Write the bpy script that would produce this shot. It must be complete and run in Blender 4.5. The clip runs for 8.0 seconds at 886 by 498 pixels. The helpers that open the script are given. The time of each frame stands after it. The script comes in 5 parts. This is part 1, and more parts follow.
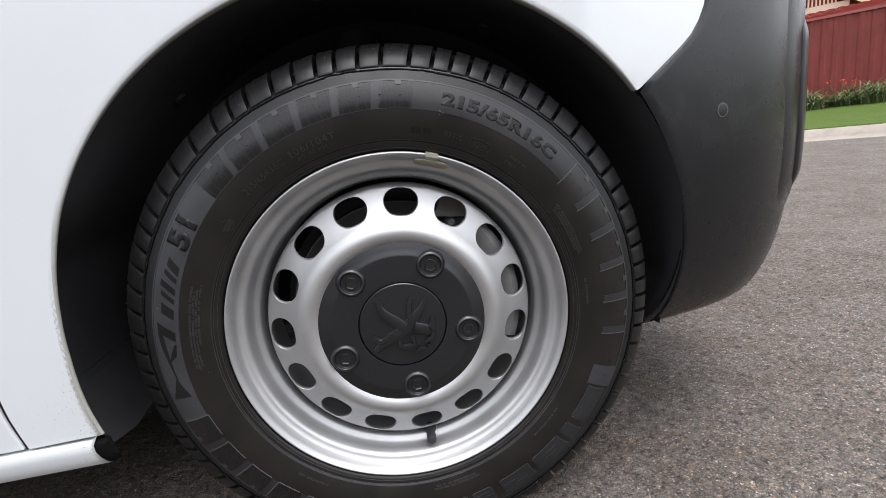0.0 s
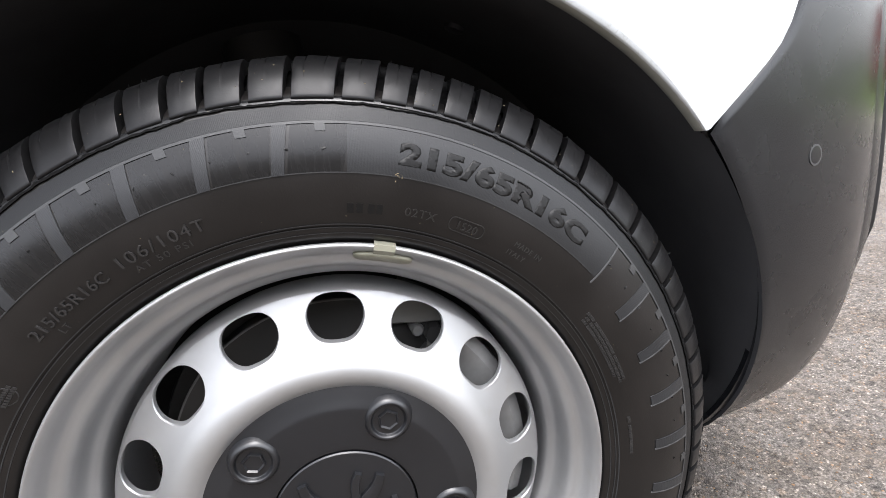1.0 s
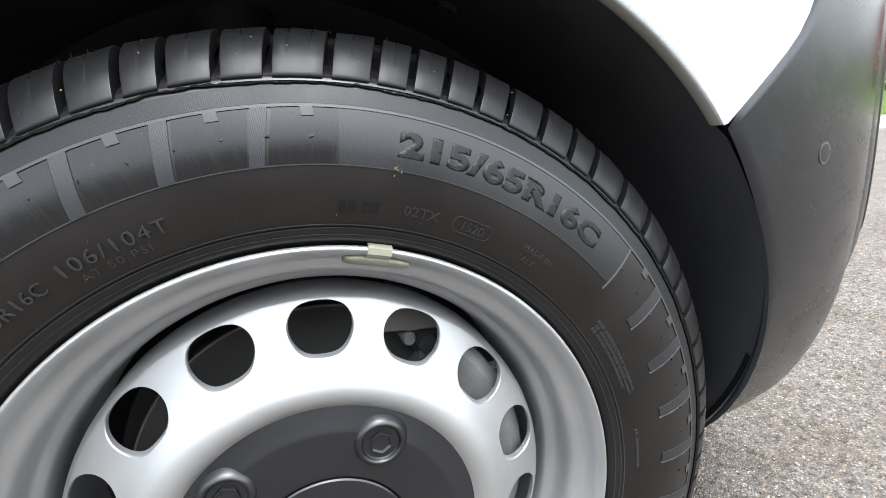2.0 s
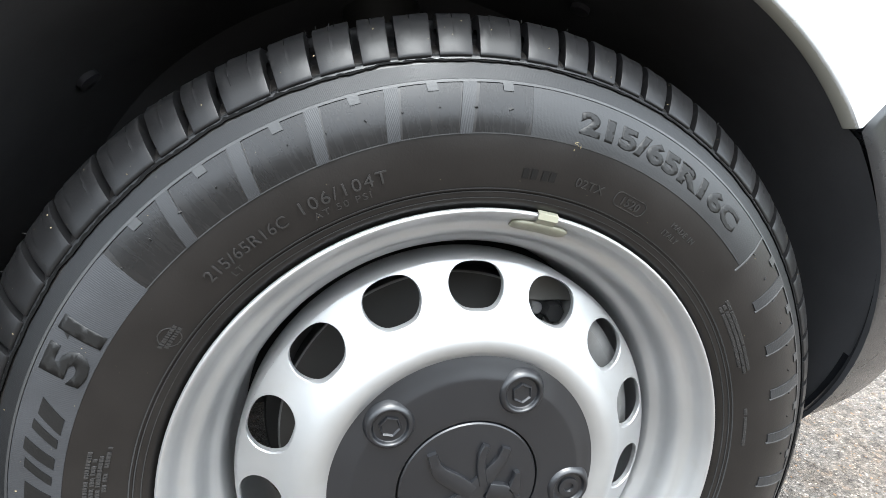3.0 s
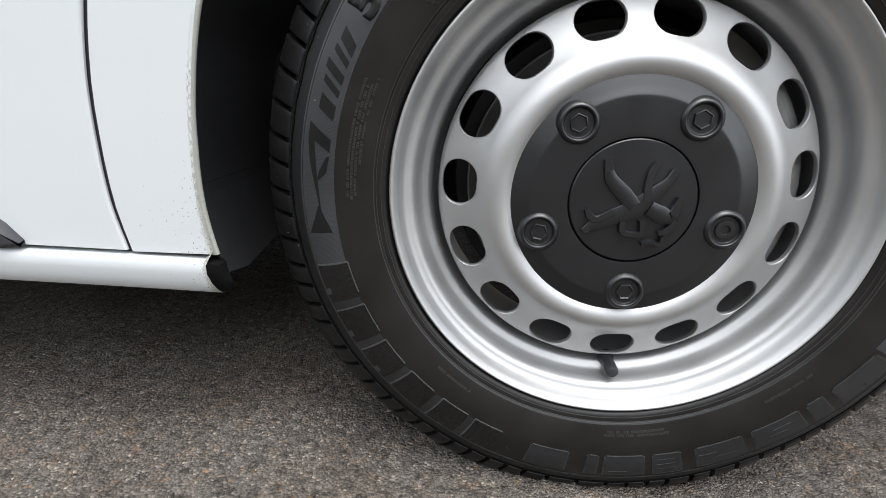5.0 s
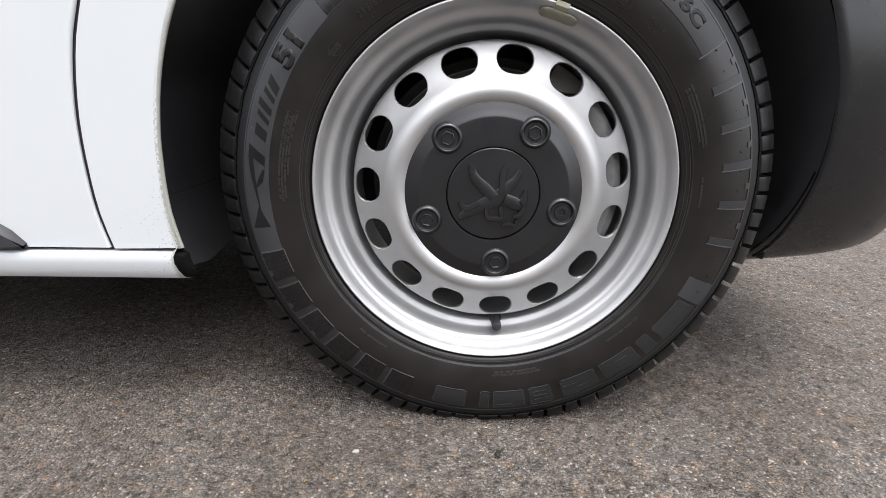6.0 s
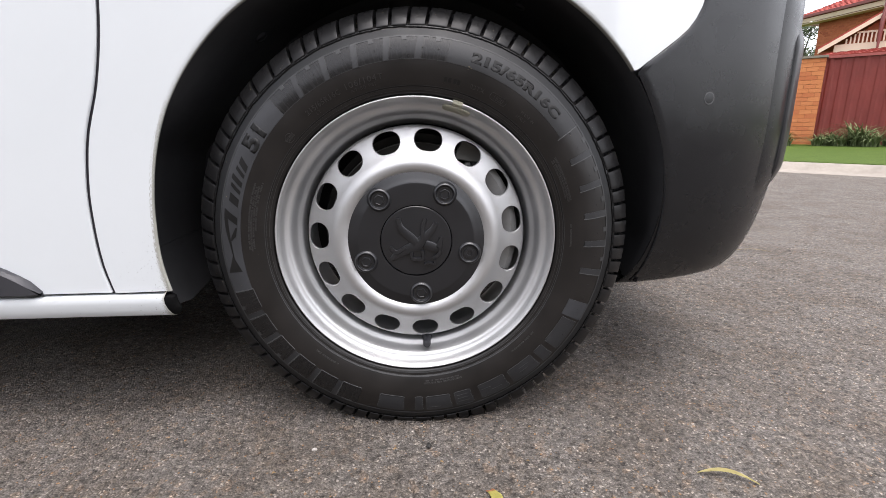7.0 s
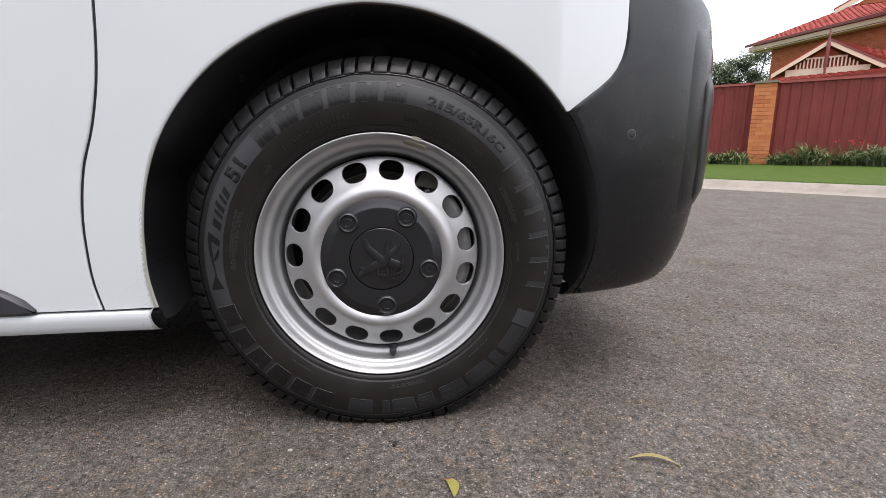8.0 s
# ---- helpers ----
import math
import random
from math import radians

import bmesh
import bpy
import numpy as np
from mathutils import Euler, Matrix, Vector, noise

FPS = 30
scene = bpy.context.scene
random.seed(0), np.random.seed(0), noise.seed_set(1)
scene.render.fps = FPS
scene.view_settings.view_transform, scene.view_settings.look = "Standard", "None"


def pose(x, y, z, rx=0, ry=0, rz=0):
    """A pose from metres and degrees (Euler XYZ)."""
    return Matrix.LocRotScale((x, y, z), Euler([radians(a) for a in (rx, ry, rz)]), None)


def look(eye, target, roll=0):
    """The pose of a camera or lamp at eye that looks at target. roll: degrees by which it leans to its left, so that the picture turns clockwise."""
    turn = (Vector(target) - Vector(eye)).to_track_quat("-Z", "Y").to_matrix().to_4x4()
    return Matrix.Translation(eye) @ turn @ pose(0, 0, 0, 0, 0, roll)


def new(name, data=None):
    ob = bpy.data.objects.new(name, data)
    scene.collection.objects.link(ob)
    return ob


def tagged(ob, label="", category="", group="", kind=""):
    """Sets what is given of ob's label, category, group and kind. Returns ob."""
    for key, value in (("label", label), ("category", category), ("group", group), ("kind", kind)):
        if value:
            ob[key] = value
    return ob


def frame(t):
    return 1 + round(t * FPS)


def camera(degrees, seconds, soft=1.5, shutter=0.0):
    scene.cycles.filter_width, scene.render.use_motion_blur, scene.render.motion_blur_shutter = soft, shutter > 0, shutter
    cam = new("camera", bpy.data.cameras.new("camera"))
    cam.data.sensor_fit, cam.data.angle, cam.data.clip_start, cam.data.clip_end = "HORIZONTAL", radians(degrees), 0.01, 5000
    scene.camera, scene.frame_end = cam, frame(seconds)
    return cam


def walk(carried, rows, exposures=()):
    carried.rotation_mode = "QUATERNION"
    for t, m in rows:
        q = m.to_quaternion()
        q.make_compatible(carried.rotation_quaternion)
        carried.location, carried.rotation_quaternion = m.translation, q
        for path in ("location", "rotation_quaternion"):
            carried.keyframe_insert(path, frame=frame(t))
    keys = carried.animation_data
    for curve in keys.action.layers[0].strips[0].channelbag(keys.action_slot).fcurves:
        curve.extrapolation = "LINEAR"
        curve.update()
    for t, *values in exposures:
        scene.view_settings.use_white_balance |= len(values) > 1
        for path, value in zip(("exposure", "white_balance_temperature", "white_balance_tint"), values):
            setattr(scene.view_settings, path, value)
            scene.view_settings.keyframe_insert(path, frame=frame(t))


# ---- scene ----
cam = camera(85.6, 8.0, soft=0.5)
METRES = 1.1634
PLACE = pose(0.0141, -0.5837, 0.5569, -13.526, 7.410, -6.690)
ROWS = [
    (0.0, 0.0, 0.0, 0.0, -0.0, 0.0, -0.0),
    (0.5, -0.0047, 0.1136, 0.0674, -2.93, -0.0, 1.11),
    (0.7, -0.0045, 0.1554, 0.0822, -4.20, -0.14, 1.53),
    (1.0, -0.0045, 0.2022, 0.0947, -5.53, -0.09, 2.01),
    (1.2, -0.0033, 0.2229, 0.0952, -6.50, -0.48, 2.01),
    (2.3, -0.0391, 0.2357, 0.0993, -9.90, -1.07, 1.83),
    (2.5, -0.0562, 0.2327, 0.0941, -9.27, -0.55, 1.16),
    (3.0, -0.1065, 0.2172, 0.077, -6.81, -0.43, -2.48),
    (3.2, -0.1229, 0.2108, 0.0662, -5.14, -0.69, -3.73),
    (3.5, -0.1456, 0.2058, 0.0415, -2.06, -0.85, -5.56),
    (3.7, -0.1571, 0.2035, 0.0214, 0.27, -1.03, -6.80),
    (4.0, -0.1697, 0.2012, -0.0159, 3.41, -2.3, -8.71),
    (4.2, -0.1742, 0.1971, -0.0365, 5.31, -3.71, -9.86),
    (4.5, -0.1659, 0.1845, -0.0724, 7.32, -4.5, -11.04),
    (5.0, -0.1301, 0.1446, -0.1082, 8.85, -6.65, -12.0),
    (5.2, -0.1141, 0.1248, -0.1135, 8.61, -7.26, -11.76),
    (6.5, 0.0009, -0.0444, -0.0888, 4.5, -3.07, -8.58),
    (7.0, 0.0272, -0.1158, -0.074, 3.19, -1.42, -7.98),
    (7.5, 0.0435, -0.1683, -0.0721, 1.29, 0.24, -7.52),
    (8.0, 0.0529, -0.2002, -0.0717, 0.33, 1.16, -7.3),
]
EXPOSE = [(0.0, -0.02, 6350, 12), (0.5, 0.28, 6350, 12), (1.0, 0.75, 6350, 12), (2.5, 1.15, 6050, 5), (3.0, 1.35, 6100, 5), (3.5, 1.35, 6150, 5), (4.0, 0.36, 6350, 6), (4.5, 0.08, 6300, 6),
          (5.0, 0.07, 6350, 8), (6.5, 0.24, 6450, 13), (7.0, 0.10, 6450, 14), (8.0, -0.23, 6450, 14)]
walk(cam, [(t, PLACE @ pose(METRES * x, METRES * y, METRES * z, 90 + pitch, roll, yaw)) for t, x, y, z, yaw, pitch, roll in ROWS], EXPOSE)

# ---- world, sun, exposure ----
scene.view_settings.exposure = 0.0
world = bpy.data.worlds.new("overcast_sky")
scene.world = world
world.use_nodes = True
wn, wl = world.node_tree.nodes, world.node_tree.links
sky = wn.new("ShaderNodeTexSky")
sky.sky_type = "NISHITA"
sky.sun_disc = False
sky.sun_elevation, sky.sun_rotation = radians(72), radians(155)
sky.air_density, sky.dust_density, sky.ozone_density = 1.0, 4.0, 1.0
grey = wn.new("ShaderNodeHueSaturation")
grey.inputs["Saturation"].default_value = 0.22
wl.new(sky.outputs[0], grey.inputs["Color"])
cloud = wn.new("ShaderNodeTexNoise")
cloud.inputs["Scale"].default_value, cloud.inputs["Detail"].default_value = 2.2, 5
span = wn.new("ShaderNodeMapRange")
span.inputs[1].default_value, span.inputs[2].default_value, span.inputs[3].default_value, span.inputs[4].default_value = 0.3, 0.7, 0.66, 1.30
cover = wn.new("ShaderNodeVectorMath")
cover.operation = "SCALE"
wl.new(wn.new("ShaderNodeTexCoord").outputs["Generated"], cloud.inputs["Vector"])
wl.new(cloud.outputs["Fac"], span.inputs[0])
wl.new(grey.outputs[0], cover.inputs[0])
wl.new(span.outputs[0], cover.inputs["Scale"])
wl.new(cover.outputs[0], wn["Background"].inputs[0])
wn["Background"].inputs[1].default_value = 0.56

sun = new("sun", bpy.data.lights.new("sun", "SUN"))
sun.data.energy, sun.data.angle, sun.data.color = 1.4, radians(28), (1.0, 0.985, 0.965)
sun.matrix_world = look((1.2, 1.3, 3.4), (0, 0, 0))

# ---- materials ----


def mat(name, base=(0.5, 0.5, 0.5), rough=0.5, metal=0.0, coat=0.0, spec=0.5):
    m = bpy.data.materials.new(name)
    m.use_nodes = True
    b = m.node_tree.nodes["Principled BSDF"]
    b.inputs["Base Color"].default_value = (*base, 1)
    b.inputs["Roughness"].default_value = rough
    b.inputs["Metallic"].default_value = metal
    b.inputs["Coat Weight"].default_value = coat
    b.inputs["Coat Roughness"].default_value = 0.06
    b.inputs["Specular IOR Level"].default_value = spec
    return m


def nd(m, kind, **kw):
    n = m.node_tree.nodes.new("ShaderNode" + kind)
    for key, value in kw.items():
        n.inputs[key.replace("_", " ")].default_value = value
    return n


def ln(m, a, b):
    m.node_tree.links.new(a, b)


def bsdf(m):
    return m.node_tree.nodes["Principled BSDF"]


def coords(m, which="Object"):
    return nd(m, "TexCoord").outputs[which]


def ramp(m, src, stops):
    r = nd(m, "ValToRGB")
    el = r.color_ramp.elements
    while len(el) < len(stops):
        el.new(0.5)
    for e, (p, c) in zip(el, stops):
        e.position = p
        e.color = (*c, 1) if len(c) == 3 else c
    ln(m, src, r.inputs[0])
    return r.outputs[0]


def bump(m, height, strength=0.3, distance=0.001, normal=None):
    b = nd(m, "Bump", Strength=strength, Distance=distance)
    ln(m, height, b.inputs["Height"])
    if normal is not None:
        ln(m, normal, b.inputs["Normal"])
    return b.outputs[0]


def mixc(m, fac, a, b, mode="MIX"):
    n = nd(m, "MixRGB")
    n.blend_type = mode
    for sock, v in ((n.inputs[0], fac), (n.inputs[1], a), (n.inputs[2], b)):
        if isinstance(v, (int, float)):
            sock.default_value = v
        elif isinstance(v, tuple):
            sock.default_value = (*v, 1)
        else:
            ln(m, v, sock)
    return n.outputs[0]


def noise_tex(m, vec, scale, detail=3, rough=0.55):
    n = nd(m, "TexNoise", Scale=scale, Detail=detail, Roughness=rough)
    ln(m, vec, n.inputs["Vector"])
    return n.outputs["Fac"]


def math_n(m, op, a, b=0.0):
    n = nd(m, "Math")
    n.operation = op
    for sock, v in ((n.inputs[0], a), (n.inputs[1], b)):
        if isinstance(v, (int, float)):
            sock.default_value = v
        else:
            ln(m, v, sock)
    return n.outputs[0]


def make_paint(name, base):
    """White car paint; UV v is the distance from the wheel-arch lip, u the height."""
    m = mat(name, base, 0.28, 0.0, 0.8)
    co = coords(m)
    uv = nd(m, "SeparateXYZ")
    ln(m, coords(m, "UV"), uv.inputs[0])
    soft = noise_tex(m, co, 3.0)
    tone = ramp(m, soft, [(0.3, tuple(c * 0.96 for c in base)), (0.7, base)])
    # road grime close to the lip, and chips thinning out away from it
    specks = noise_tex(m, co, 1500.0, 2, 0.7)
    patches = noise_tex(m, co, 60.0, 3, 0.6)
    near = nd(m, "MapRange")
    ln(m, uv.outputs[1], near.inputs[0])
    near.inputs[1].default_value, near.inputs[2].default_value = 0.0, 0.014
    near.inputs[3].default_value, near.inputs[4].default_value = 0.66, 0.0
    down = nd(m, "MapRange")
    ln(m, uv.outputs[0], down.inputs[0])
    down.inputs[1].default_value, down.inputs[2].default_value = 0.31, 0.60
    down.inputs[3].default_value, down.inputs[4].default_value = 1.0, 0.30
    g = math_n(m, "ADD", math_n(m, "MULTIPLY", near.outputs[0], down.outputs[0]), math_n(m, "MULTIPLY", patches, 0.2))
    flange = nd(m, "MapRange")
    ln(m, uv.outputs[1], flange.inputs[0])
    flange.inputs[1].default_value, flange.inputs[2].default_value = -0.010, -0.001
    flange.inputs[3].default_value, flange.inputs[4].default_value = 0.80, 0.0
    high = nd(m, "MapRange")
    ln(m, uv.outputs[0], high.inputs[0])
    high.inputs[1].default_value, high.inputs[2].default_value = 0.44, 0.60
    high.inputs[3].default_value, high.inputs[4].default_value = 0.15, 1.0
    g = math_n(m, "ADD", g, math_n(m, "MULTIPLY", flange.outputs[0], high.outputs[0]))
    grime = ramp(m, math_n(m, "ADD", g, math_n(m, "MULTIPLY", specks, 1.1)), [(0.90, (0, 0, 0)), (1.12, (0.85, 0.85, 0.85))])
    far = nd(m, "MapRange")
    ln(m, uv.outputs[1], far.inputs[0])
    far.inputs[1].default_value, far.inputs[2].default_value = 0.0, 0.10
    far.inputs[3].default_value, far.inputs[4].default_value = 0.10, 0.0
    low = nd(m, "MapRange")
    ln(m, uv.outputs[0], low.inputs[0])
    low.inputs[1].default_value, low.inputs[2].default_value = 0.25, 0.42
    low.inputs[3].default_value, low.inputs[4].default_value = 0.06, -0.06
    chips = ramp(m, math_n(m, "ADD", math_n(m, "ADD", noise_tex(m, co, 480.0, 1, 0.4), far.outputs[0]), low.outputs[0]), [(0.81, (0, 0, 0)), (0.86, (0.8, 0.8, 0.8))])
    col = mixc(m, grime, tone, (0.24, 0.235, 0.195))
    col = mixc(m, chips, col, (0.10, 0.10, 0.09))
    ln(m, col, bsdf(m).inputs["Base Color"])
    ln(m, ramp(m, grime, [(0.0, (0.28, 0.28, 0.28)), (0.6, (0.7, 0.7, 0.7))]), bsdf(m).inputs["Roughness"])
    ln(m, bump(m, noise_tex(m, co, 900.0, 1), 0.03, 0.0005), bsdf(m).inputs["Normal"])
    return m


M_PAINT = make_paint("white_car_paint", (0.543, 0.568, 0.580))


def make_black_plastic(name, base, rough, grain, amount, spec=0.32):
    m = mat(name, base, rough, 0.0, 0.0, spec)
    co = coords(m)
    big = noise_tex(m, co, 9.0, 4)
    ln(m, ramp(m, big, [(0.3, tuple(c * 0.85 for c in base)), (0.7, tuple(c * 1.12 for c in base))]), bsdf(m).inputs["Base Color"])
    ln(m, ramp(m, noise_tex(m, co, 25.0, 4), [(0.3, (rough - 0.05,) * 3), (0.7, (rough + 0.06,) * 3)]), bsdf(m).inputs["Roughness"])
    ln(m, bump(m, noise_tex(m, co, grain, 2, 0.6), amount, 0.0006), bsdf(m).inputs["Normal"])
    return m


M_BUMPER = make_black_plastic("grained_bumper_plastic", (0.0078, 0.0084, 0.0098), 0.25, 1400.0, 0.03, 0.40)
M_CAP = make_black_plastic("satin_black_cap_plastic", (0.0064, 0.0068, 0.0082), 0.34, 1800.0, 0.08, 0.60)
M_LINER = make_black_plastic("matt_black_liner", (0.042, 0.0424, 0.045), 0.9, 300.0, 0.4, 0.06)
M_TRIM = make_black_plastic("black_door_trim", (0.03, 0.03, 0.034), 0.45, 900.0, 0.2)
M_SEAL = mat("black_rubber_seal", (0.015, 0.013, 0.018), 0.6)
M_GROOVE = mat("dark_groove", (0.004, 0.004, 0.004), 0.8, 0.0, 0.0, 0.05)


def make_silver():
    m = mat("silver_wheel_paint", (0.42, 0.42, 0.42), 0.50, 0.86, 0.1)
    co = coords(m)
    n1 = noise_tex(m, co, 14.0, 4)
    base = ramp(m, n1, [(0.3, (0.405, 0.408, 0.410)), (0.7, (0.462, 0.465, 0.468))])
    dust = ramp(m, noise_tex(m, co, 55.0, 5, 0.65), [(0.58, (0, 0, 0)), (0.8, (0.35, 0.35, 0.35))])
    ln(m, mixc(m, dust, base, (0.40, 0.38, 0.34)), bsdf(m).inputs["Base Color"])
    ln(m, ramp(m, n1, [(0.3, (0.47,) * 3), (0.75, (0.55,) * 3)]), bsdf(m).inputs["Roughness"])
    ln(m, bump(m, noise_tex(m, co, 1500.0, 1), 0.06, 0.0004), bsdf(m).inputs["Normal"])
    return m


M_SILVER = make_silver()


def make_rubber(name, c0, c1, rough, hatch=0.0, hatch_axis=0, spec=0.28, cut=0.15, worn=0.0, grain=0.18):
    """Tyre rubber, browner where dry; hatch: spacing of moulded serrations along the patch's own UV."""
    m = mat(name, c0, rough, 0.0, 0.0, spec)
    co = coords(m)
    n1 = noise_tex(m, co, 16.0, 5, 0.6)
    col = ramp(m, n1, [(0.3, c0), (0.72, c1)])
    dust = ramp(m, noise_tex(m, co, 180.0, 4, 0.7), [(0.66, (0, 0, 0)), (0.80, (0.5, 0.5, 0.5))])
    col = mixc(m, dust, col, (0.05, 0.045, 0.038))
    ln(m, col, bsdf(m).inputs["Base Color"])
    ln(m, ramp(m, n1, [(0.3, (rough - 0.04,) * 3), (0.7, (rough + 0.08,) * 3)]), bsdf(m).inputs["Roughness"])
    if worn:
        # scuffs drawn out along the radius, and dried brown dirt
        long = nd(m, "Mapping")
        long.inputs["Scale"].default_value = (0.22, 0.5, 1.0) if worn > 0.5 else (1.0, 0.13, 1.0)
        ln(m, co if worn > 0.5 else coords(m, "UV"), long.inputs["Vector"])
        w = noise_tex(m, long.outputs[0], 190.0 if worn > 0.5 else 170.0, 5, 0.7)
        ln(m, ramp(m, w, [(0.35, (rough - 0.02,) * 3), (0.75, (rough + 0.08,) * 3)]), bsdf(m).inputs["Roughness"])
        ln(m, mixc(m, ramp(m, w, [(0.56, (0, 0, 0)), (0.78, (0.45, 0.45, 0.45))]), col, (0.019, 0.0165, 0.0145)), bsdf(m).inputs["Base Color"])
    nrm = bump(m, noise_tex(m, co, 700.0, 3), grain, 0.0006)
    if hatch:
        uv = nd(m, "SeparateXYZ")
        ln(m, coords(m, "UV"), uv.inputs[0])
        s = math_n(m, "SINE", math_n(m, "MULTIPLY", uv.outputs[hatch_axis], 2 * math.pi / hatch))
        nrm = bump(m, s, cut, 0.0005, nrm)
    ln(m, nrm, bsdf(m).inputs["Normal"])
    return m


M_TYRE = make_rubber("tyre_rubber", (0.0052, 0.0046, 0.0043), (0.0100, 0.0086, 0.0078), 0.36, spec=0.39, grain=0.12)
M_TREAD = make_rubber("tread_rubber", (0.0050, 0.0050, 0.0054), (0.0088, 0.0086, 0.0088), 0.36, spec=0.20, worn=1.0, grain=0.08)
M_HATCH = make_rubber("serrated_rubber", (0.024, 0.025, 0.027), (0.034, 0.035, 0.038), 0.42, 0.0012, cut=0.10)
M_HATCH_R = make_rubber("ring_serrated_rubber", (0.0058, 0.0062, 0.0068), (0.0084, 0.0088, 0.0096), 0.44, 0.0010, spec=0.24, cut=0.045)
M_FIELD = make_rubber("field_serrated_rubber", (0.010, 0.0103, 0.0110), (0.016, 0.0164, 0.0172), 0.42, 0.0010, spec=0.34, cut=0.05)
M_BAR = make_rubber("ribbed_bar_rubber", (0.0125, 0.0130, 0.0140), (0.0185, 0.0190, 0.0203), 0.42, 0.0011, spec=0.36, cut=0.10)
# Paler than the tyre: light caught on moulded edges is put into the colour.
M_EDGE = make_rubber("lit_edge_rubber", (0.045, 0.046, 0.047), (0.065, 0.066, 0.067), 0.36)
M_SMOOTH = make_rubber("smooth_rubber", (0.0068, 0.0066, 0.0067), (0.0100, 0.0096, 0.0096), 0.25, spec=0.29, worn=0.3, grain=0.05)
M_LETTER = make_rubber("raised_letter_rubber", (0.006, 0.006, 0.006), (0.009, 0.0087, 0.0084), 0.45, spec=0.2)
# Raised lines and text also carry their caught light as a paler tone.
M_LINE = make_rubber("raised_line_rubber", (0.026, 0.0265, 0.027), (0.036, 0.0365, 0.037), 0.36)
M_TEXT = make_rubber("fine_text_rubber", (0.016, 0.0155, 0.0153), (0.026, 0.0252, 0.0248), 0.32, spec=0.5)

M_LEAD = mat("dull_olive_weight", (0.25, 0.25, 0.19), 0.42, 0.1)
ln(M_LEAD, ramp(M_LEAD, noise_tex(M_LEAD, coords(M_LEAD), 70.0, 4, 0.6), [(0.35, (0.185, 0.182, 0.135)), (0.65, (0.275, 0.272, 0.215))]), bsdf(M_LEAD).inputs["Base Color"])
M_CLIP = mat("pale_zinc_clip", (0.30, 0.295, 0.23), 0.4, 0.4)
M_STEEL = mat("brushed_cast_steel", (0.33, 0.33, 0.33), 0.5, 0.3)
_co = coords(M_STEEL)
ln(M_STEEL, ramp(M_STEEL, noise_tex(M_STEEL, _co, 25.0, 4, 0.6), [(0.3, (0.15, 0.148, 0.142)), (0.7, (0.23, 0.23, 0.228))]), bsdf(M_STEEL).inputs["Base Color"])
# rotor set far darker than the caliper's cast steel
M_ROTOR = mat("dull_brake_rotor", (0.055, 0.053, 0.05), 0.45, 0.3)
M_IRON = mat("rough_cast_iron", (0.15, 0.145, 0.132), 0.6, 0.2)
ln(M_IRON, bump(M_IRON, noise_tex(M_IRON, coords(M_IRON), 260.0, 3, 0.6), 0.3, 0.0008), bsdf(M_IRON).inputs["Normal"])
M_RING = make_rubber("smooth_ring_rubber", (0.0085, 0.0087, 0.0092), (0.012, 0.0123, 0.0128), 0.27, spec=0.42, grain=0.05)
# one even dark tone for the strut, dust shield and caliper bolt
M_DARKSTEEL = mat("dark_suspension_steel", (0.03, 0.03, 0.03), 0.5, 0.4)


